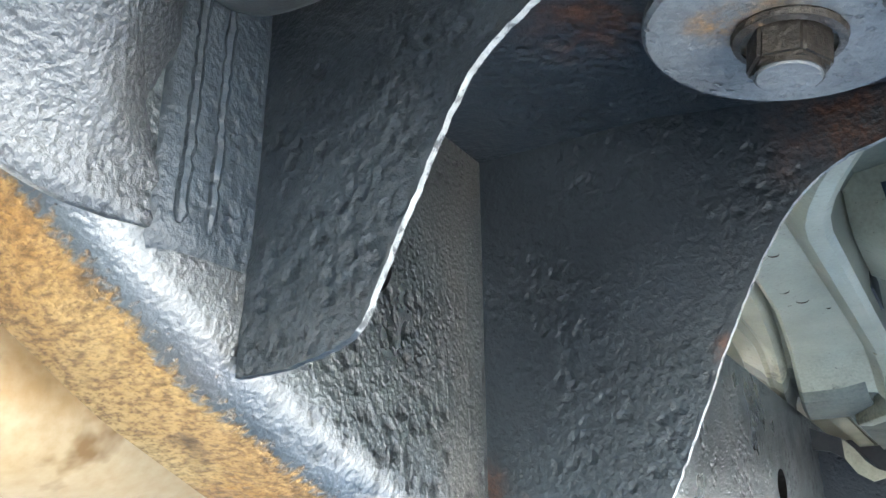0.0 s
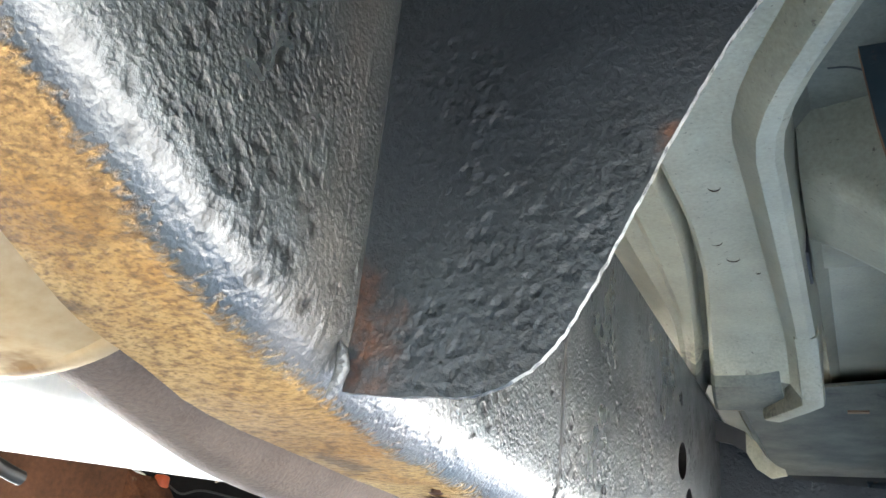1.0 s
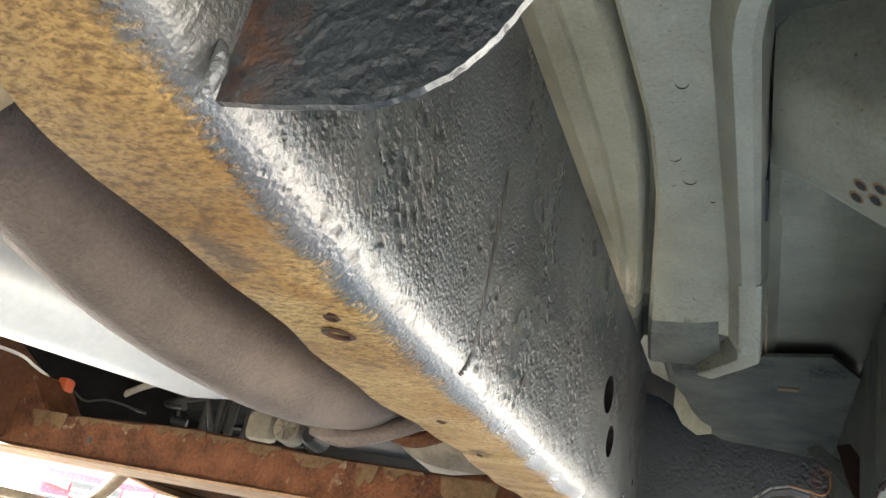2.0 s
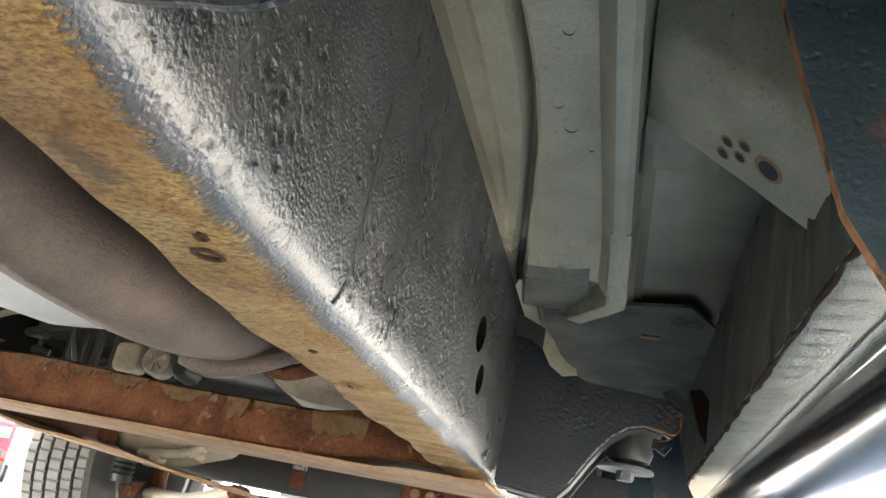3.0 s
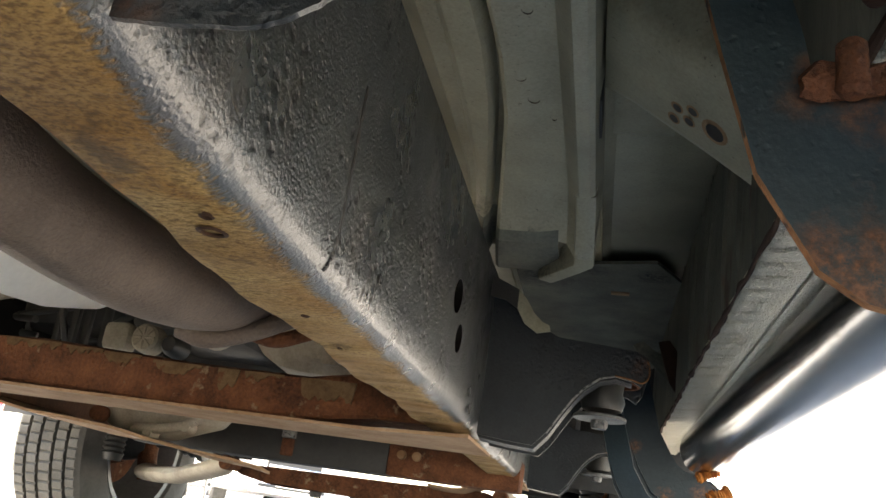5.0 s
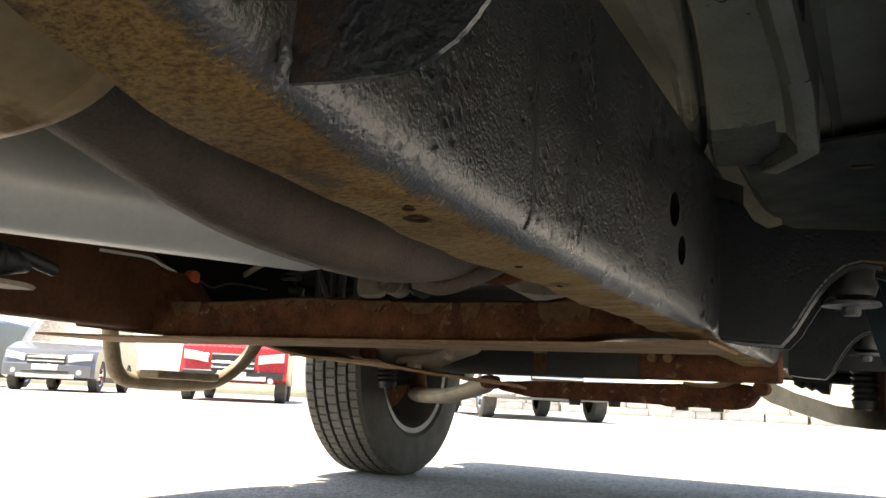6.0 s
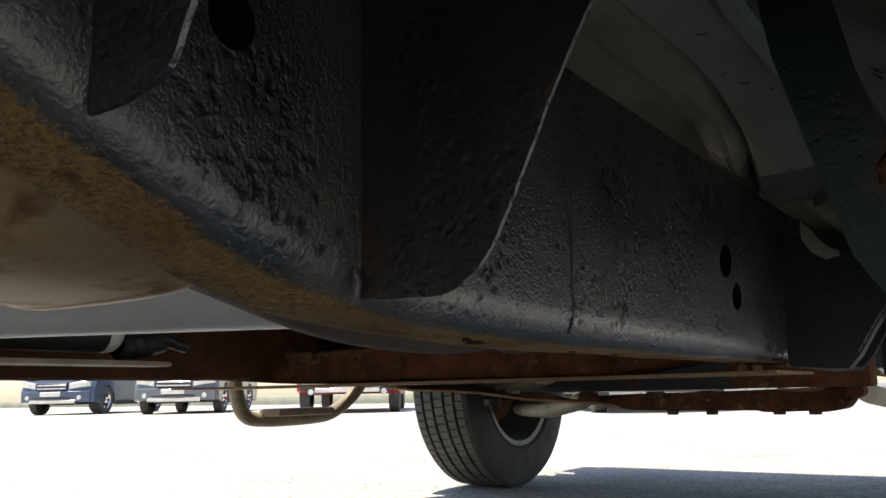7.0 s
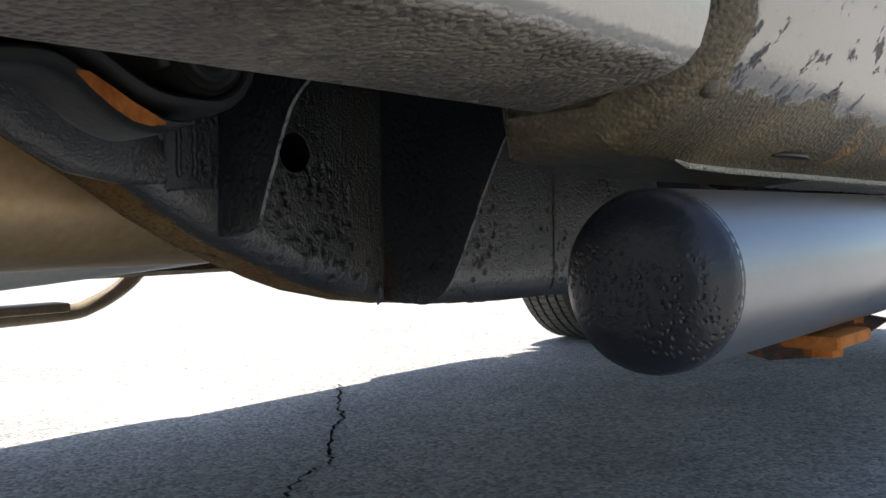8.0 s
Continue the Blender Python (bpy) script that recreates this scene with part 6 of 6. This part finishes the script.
def left_step():
    main = smooth_path([(-1.388, 0.34, 0.440), (-1.388, 1.2, 0.440), (-1.388, 1.9, 0.438), (-1.388, 2.16, 0.438)], 4)
    s = part("step_bar", tube(main, 0.022, 20), TAN, truck, "tubular side step with dropped hoops")
    for a, b in ((0.26, 1.01), (1.62, 2.16)):
        h = smooth_path([(-1.388, a, 0.44), (-1.40, a + 0.035, 0.34), (-1.40, a + 0.06, 0.285), (-1.40, a + 0.12, 0.268), (-1.40, b - 0.24, 0.268), (-1.40, b - 0.14, 0.282), (-1.40, b - 0.04, 0.34), (-1.388, b + 0.03, 0.44)], 6)
        part("step_pad", box((-1.398, a + 0.11, 0.276), (-1.322, b - 0.22, 0.296), 0.006), TAN, s, "flat tan step pad inside the hoop")
        part("hoop", tube(h, 0.0185, 16), TAN, s, "bent tubular step hoop")


left_step()

# ---- parked cars beyond ----
GLASS = surface("dark_car_glass", (0.01, 0.012, 0.015), (0.02, 0.022, 0.026), 0.05, big=2, fine=20, bump=0.0)
LAMP = surface("clear_headlamp", (0.6, 0.6, 0.6), (0.8, 0.8, 0.8), 0.12, metal=0.6, big=6, fine=40, bump=0.05)
CHROME = surface("car_chrome", (0.6, 0.6, 0.6), (0.7, 0.7, 0.7), 0.12, metal=1.0, big=4, fine=40, bump=0.02)
TRIM = surface("car_black_trim", (0.02, 0.02, 0.02), (0.04, 0.04, 0.04), 0.5, big=6, fine=40, bump=0.1)


def parked_car(label, paint, at, turn, length=4.6, width=1.85, height=1.65, clear=0.24, nose=1.0, tall=False):
    """Faces its local -y."""
    car = thing("parked_car" if not tall else "parked_truck", label, "car" if not tall else "truck", at, "parked vehicles")
    car.rotation_euler = (0, 0, radians(turn))
    h, w = height, width / 2
    side = [(0.0, clear + 0.06), (-0.02, 0.55), (0.06, 0.72), (0.16, 0.86 * nose), (0.9, 1.00 * nose), (1.25, 1.04 * nose), (1.85, h - 0.06), (2.3, h), (length - 1.0, h - 0.03), (length - 0.35, 1.1), (length, 0.95), (length, clear + 0.12), (length - 0.2, clear)]
    side += [(length - 0.55, clear), (length - 0.62, 0.50), (length - 0.85, 0.68), (length - 1.10, 0.68), (length - 1.32, 0.50), (length - 1.40, clear)]
    side += [(1.30, clear), (1.22, 0.50), (1.0, 0.68), (0.76, 0.68), (0.53, 0.50), (0.46, clear)]
    def bow(x):
        return 0.27 * (x / w) ** 2

    def across(x0, x1, z0, z1, y, deep, lift=0.0):
        """A bar that follows the bowed nose; lift raises its outer end."""
        rings = []
        for i in range(9):
            x = x0 + (x1 - x0) * i / 8
            d, yy = lift * i / 8, bow(x) + y
            rings.append([(x, yy + 0.012, z0 + d), (x, yy, z0 + d * 0.6 + 0.02), (x, yy, z1 + d - 0.02), (x, yy + 0.02, z1 + d), (x, yy + deep, z1 + d), (x, yy + deep, z0 + d)])
        return loft(rings)

    bm = bmesh.new()
    rings = []
    for u, k in ((-1, 0.84), (-0.97, 0.90), (-0.9, 0.95), (-0.7, 1.0), (-0.35, 1.0), (0.0, 1.0), (0.35, 1.0), (0.7, 1.0), (0.9, 0.95), (0.97, 0.90), (1, 0.84)):
        rings.append([(u * w, y + (bow(u * w) if y < 0.30 else bow(u * w) * max(0.0, 1.0 - (y - 0.30) / 0.5)), z if z < 1.1 else 1.1 + (z - 1.1) * k) for y, z in side])
    add_loft(bm, rings)
    part("body", bm, paint, car, "", True, 30)
    part("bumper", across(-w * 0.93, w * 0.93, clear + 0.06, 0.56, -0.06, 0.16), TRIM if tall and paint is not WHITE else paint, car)
    g = part("grille", across(-w * 0.40, w * 0.40, 0.57, 0.75 * nose, -0.045, 0.08), TRIM, car)
    for i in range(2):
        z = 0.60 + 0.075 * i * nose
        part("bar", across(-w * 0.39, w * 0.39, z, z + 0.042, -0.060, 0.03), CHROME, g)
    part("intake", across(-w * 0.50, w * 0.50, clear + 0.13, 0.43, -0.068, 0.04), TRIM, car)
    part("skirt", across(-w * 0.62, w * 0.62, clear + 0.03, clear + 0.12, -0.075, 0.08), CHROME, car)
    part("plate", across(-0.25, 0.25, 0.43, 0.54, -0.085, 0.02), LAMP, car)
    for s in (-1, 1):
        part("headlight", across(s * w * 0.46, s * w * 0.93, 0.60 * nose, 0.74 * nose, -0.035, 0.12, 0.07), LAMP, car)
        part("fog_light", lathe([(-0.01, 0.0), (-0.012, 0.05), (0.02, 0.06)], (s * w * 0.70, bow(w * 0.70) - 0.07, 0.40), "y", 16), LAMP, car)
        part("sill", box((s * (w - 0.02) - 0.02, 1.32, clear - 0.02), (s * (w - 0.02) + 0.02, length - 1.42, clear + 0.10), 0.01), TRIM, car)
    part("windscreen", loft([[(-w * 0.80, 1.27, 1.06 * nose), (w * 0.80, 1.27, 1.06 * nose)], [(-w * 0.72, 1.80, h - 0.09), (w * 0.72, 1.80, h - 0.09)], [(-w * 0.72, 1.83, h - 0.09), (w * 0.72, 1.83, h - 0.09)]], False, False), GLASS, car)
    for s in (-1, 1):
        for y in (0.88, length - 0.97):
            wl = thing("wheel", "", "", (0, 0, 0))
            wl.parent = car
            x = s * (w - 0.11)
            part("tyre", lathe([(-0.10, 0.20), (-0.11, 0.28), (-0.09, 0.335), (0.09, 0.335), (0.11, 0.28), (0.10, 0.20)], (x, y, 0.335), "x", 28), RUBBER, wl)
            part("rim", lathe([(s * 0.085, 0.21), (s * 0.10, 0.205), (s * 0.06, 0.18), (s * 0.08, 0.06), (s * 0.085, 0.0)], (x, y, 0.335), "x", 20), CHROME, wl)
            for k in range(6):
                c, d = math.cos(k * math.pi / 3), math.sin(k * math.pi / 3)
                part("gap", tube([(x + s * 0.082, y + 0.09 * c, 0.335 + 0.09 * d), (x + s * 0.082, y + 0.165 * c, 0.335 + 0.165 * d)], 0.024, 8), TRIM, wl)
    return car


BLUE = surface("blue_car_paint", (0.075, 0.10, 0.155), (0.095, 0.125, 0.185), 0.12, metal=0.3, big=2, fine=30, bump=0.02)
SILVERBLUE = surface("grey_blue_car_paint", (0.15, 0.165, 0.19), (0.18, 0.195, 0.22), 0.12, metal=0.3, big=2, fine=30, bump=0.02)
RED = surface("red_truck_paint", (0.40, 0.02, 0.025), (0.48, 0.03, 0.03), 0.25, big=2, fine=30, bump=0.02)
WHITE = surface("white_car_paint", (0.68, 0.68, 0.68), (0.75, 0.75, 0.75), 0.3, big=2, fine=30, bump=0.02)
parked_car("blue hatchback parked on sunlit asphalt", BLUE, (-18.9, 11.6, 0), 28)
parked_car("grey-blue crossover with chrome grille bars parked in the row", SILVERBLUE, (-15.2, 12.2, 0), 36)
parked_car("red pickup truck with black bumper parked facing the row", RED, (-10.4, 12.4, 0), 36, 5.4, 1.95, 1.85, 0.36, 1.15, True)
parked_car("white van seen from below its bumper across the car park", WHITE, (-4.05, 12.1, 0), 36, 5.0, 1.95, 2.0, 0.30, 1.15, True)


# ---- edge of the car park ----
STONE = surface("pale_stone", (0.42, 0.40, 0.37), (0.58, 0.56, 0.52), 0.85, big=3, fine=40, bump=0.5, depth=0.01)
GRASS = surface("dry_grass", (0.34, 0.33, 0.24), (0.48, 0.46, 0.36), 0.9, big=2, fine=30, bump=0.5, depth=0.02)


def stone_wall():
    w = thing("stone_wall", "low pale stone wall along the car park edge", "wall", (0, 0, 0))
    rng = random.Random(9)
    bms = []
    for k in range(3):
        bms.append(mesh_of("stone", box((-0.28, -0.2, -0.11), (0.28, 0.2, 0.11), 0.012), STONE))
    for row in range(2):
        x = -16.0 + 0.3 * row
        while x < 20.0:
            wd = rng.uniform(0.75, 1.25)
            o = new("stone", rng.choice(bms))
            o.parent = w
            o.location = (x, 26 + rng.uniform(-0.03, 0.03), 0.11 + 0.22 * row)
            o.scale = (wd, 1.0, rng.uniform(0.92, 1.0))
            x += 0.563 * wd
    g = part("lawn", box((-60, 26.3, 0.0), (60, 90, 0.35), 0.02), GRASS, None)
    tagged(g, "dry grass bank behind the stone wall", "grass", kind="structure")


stone_wall()
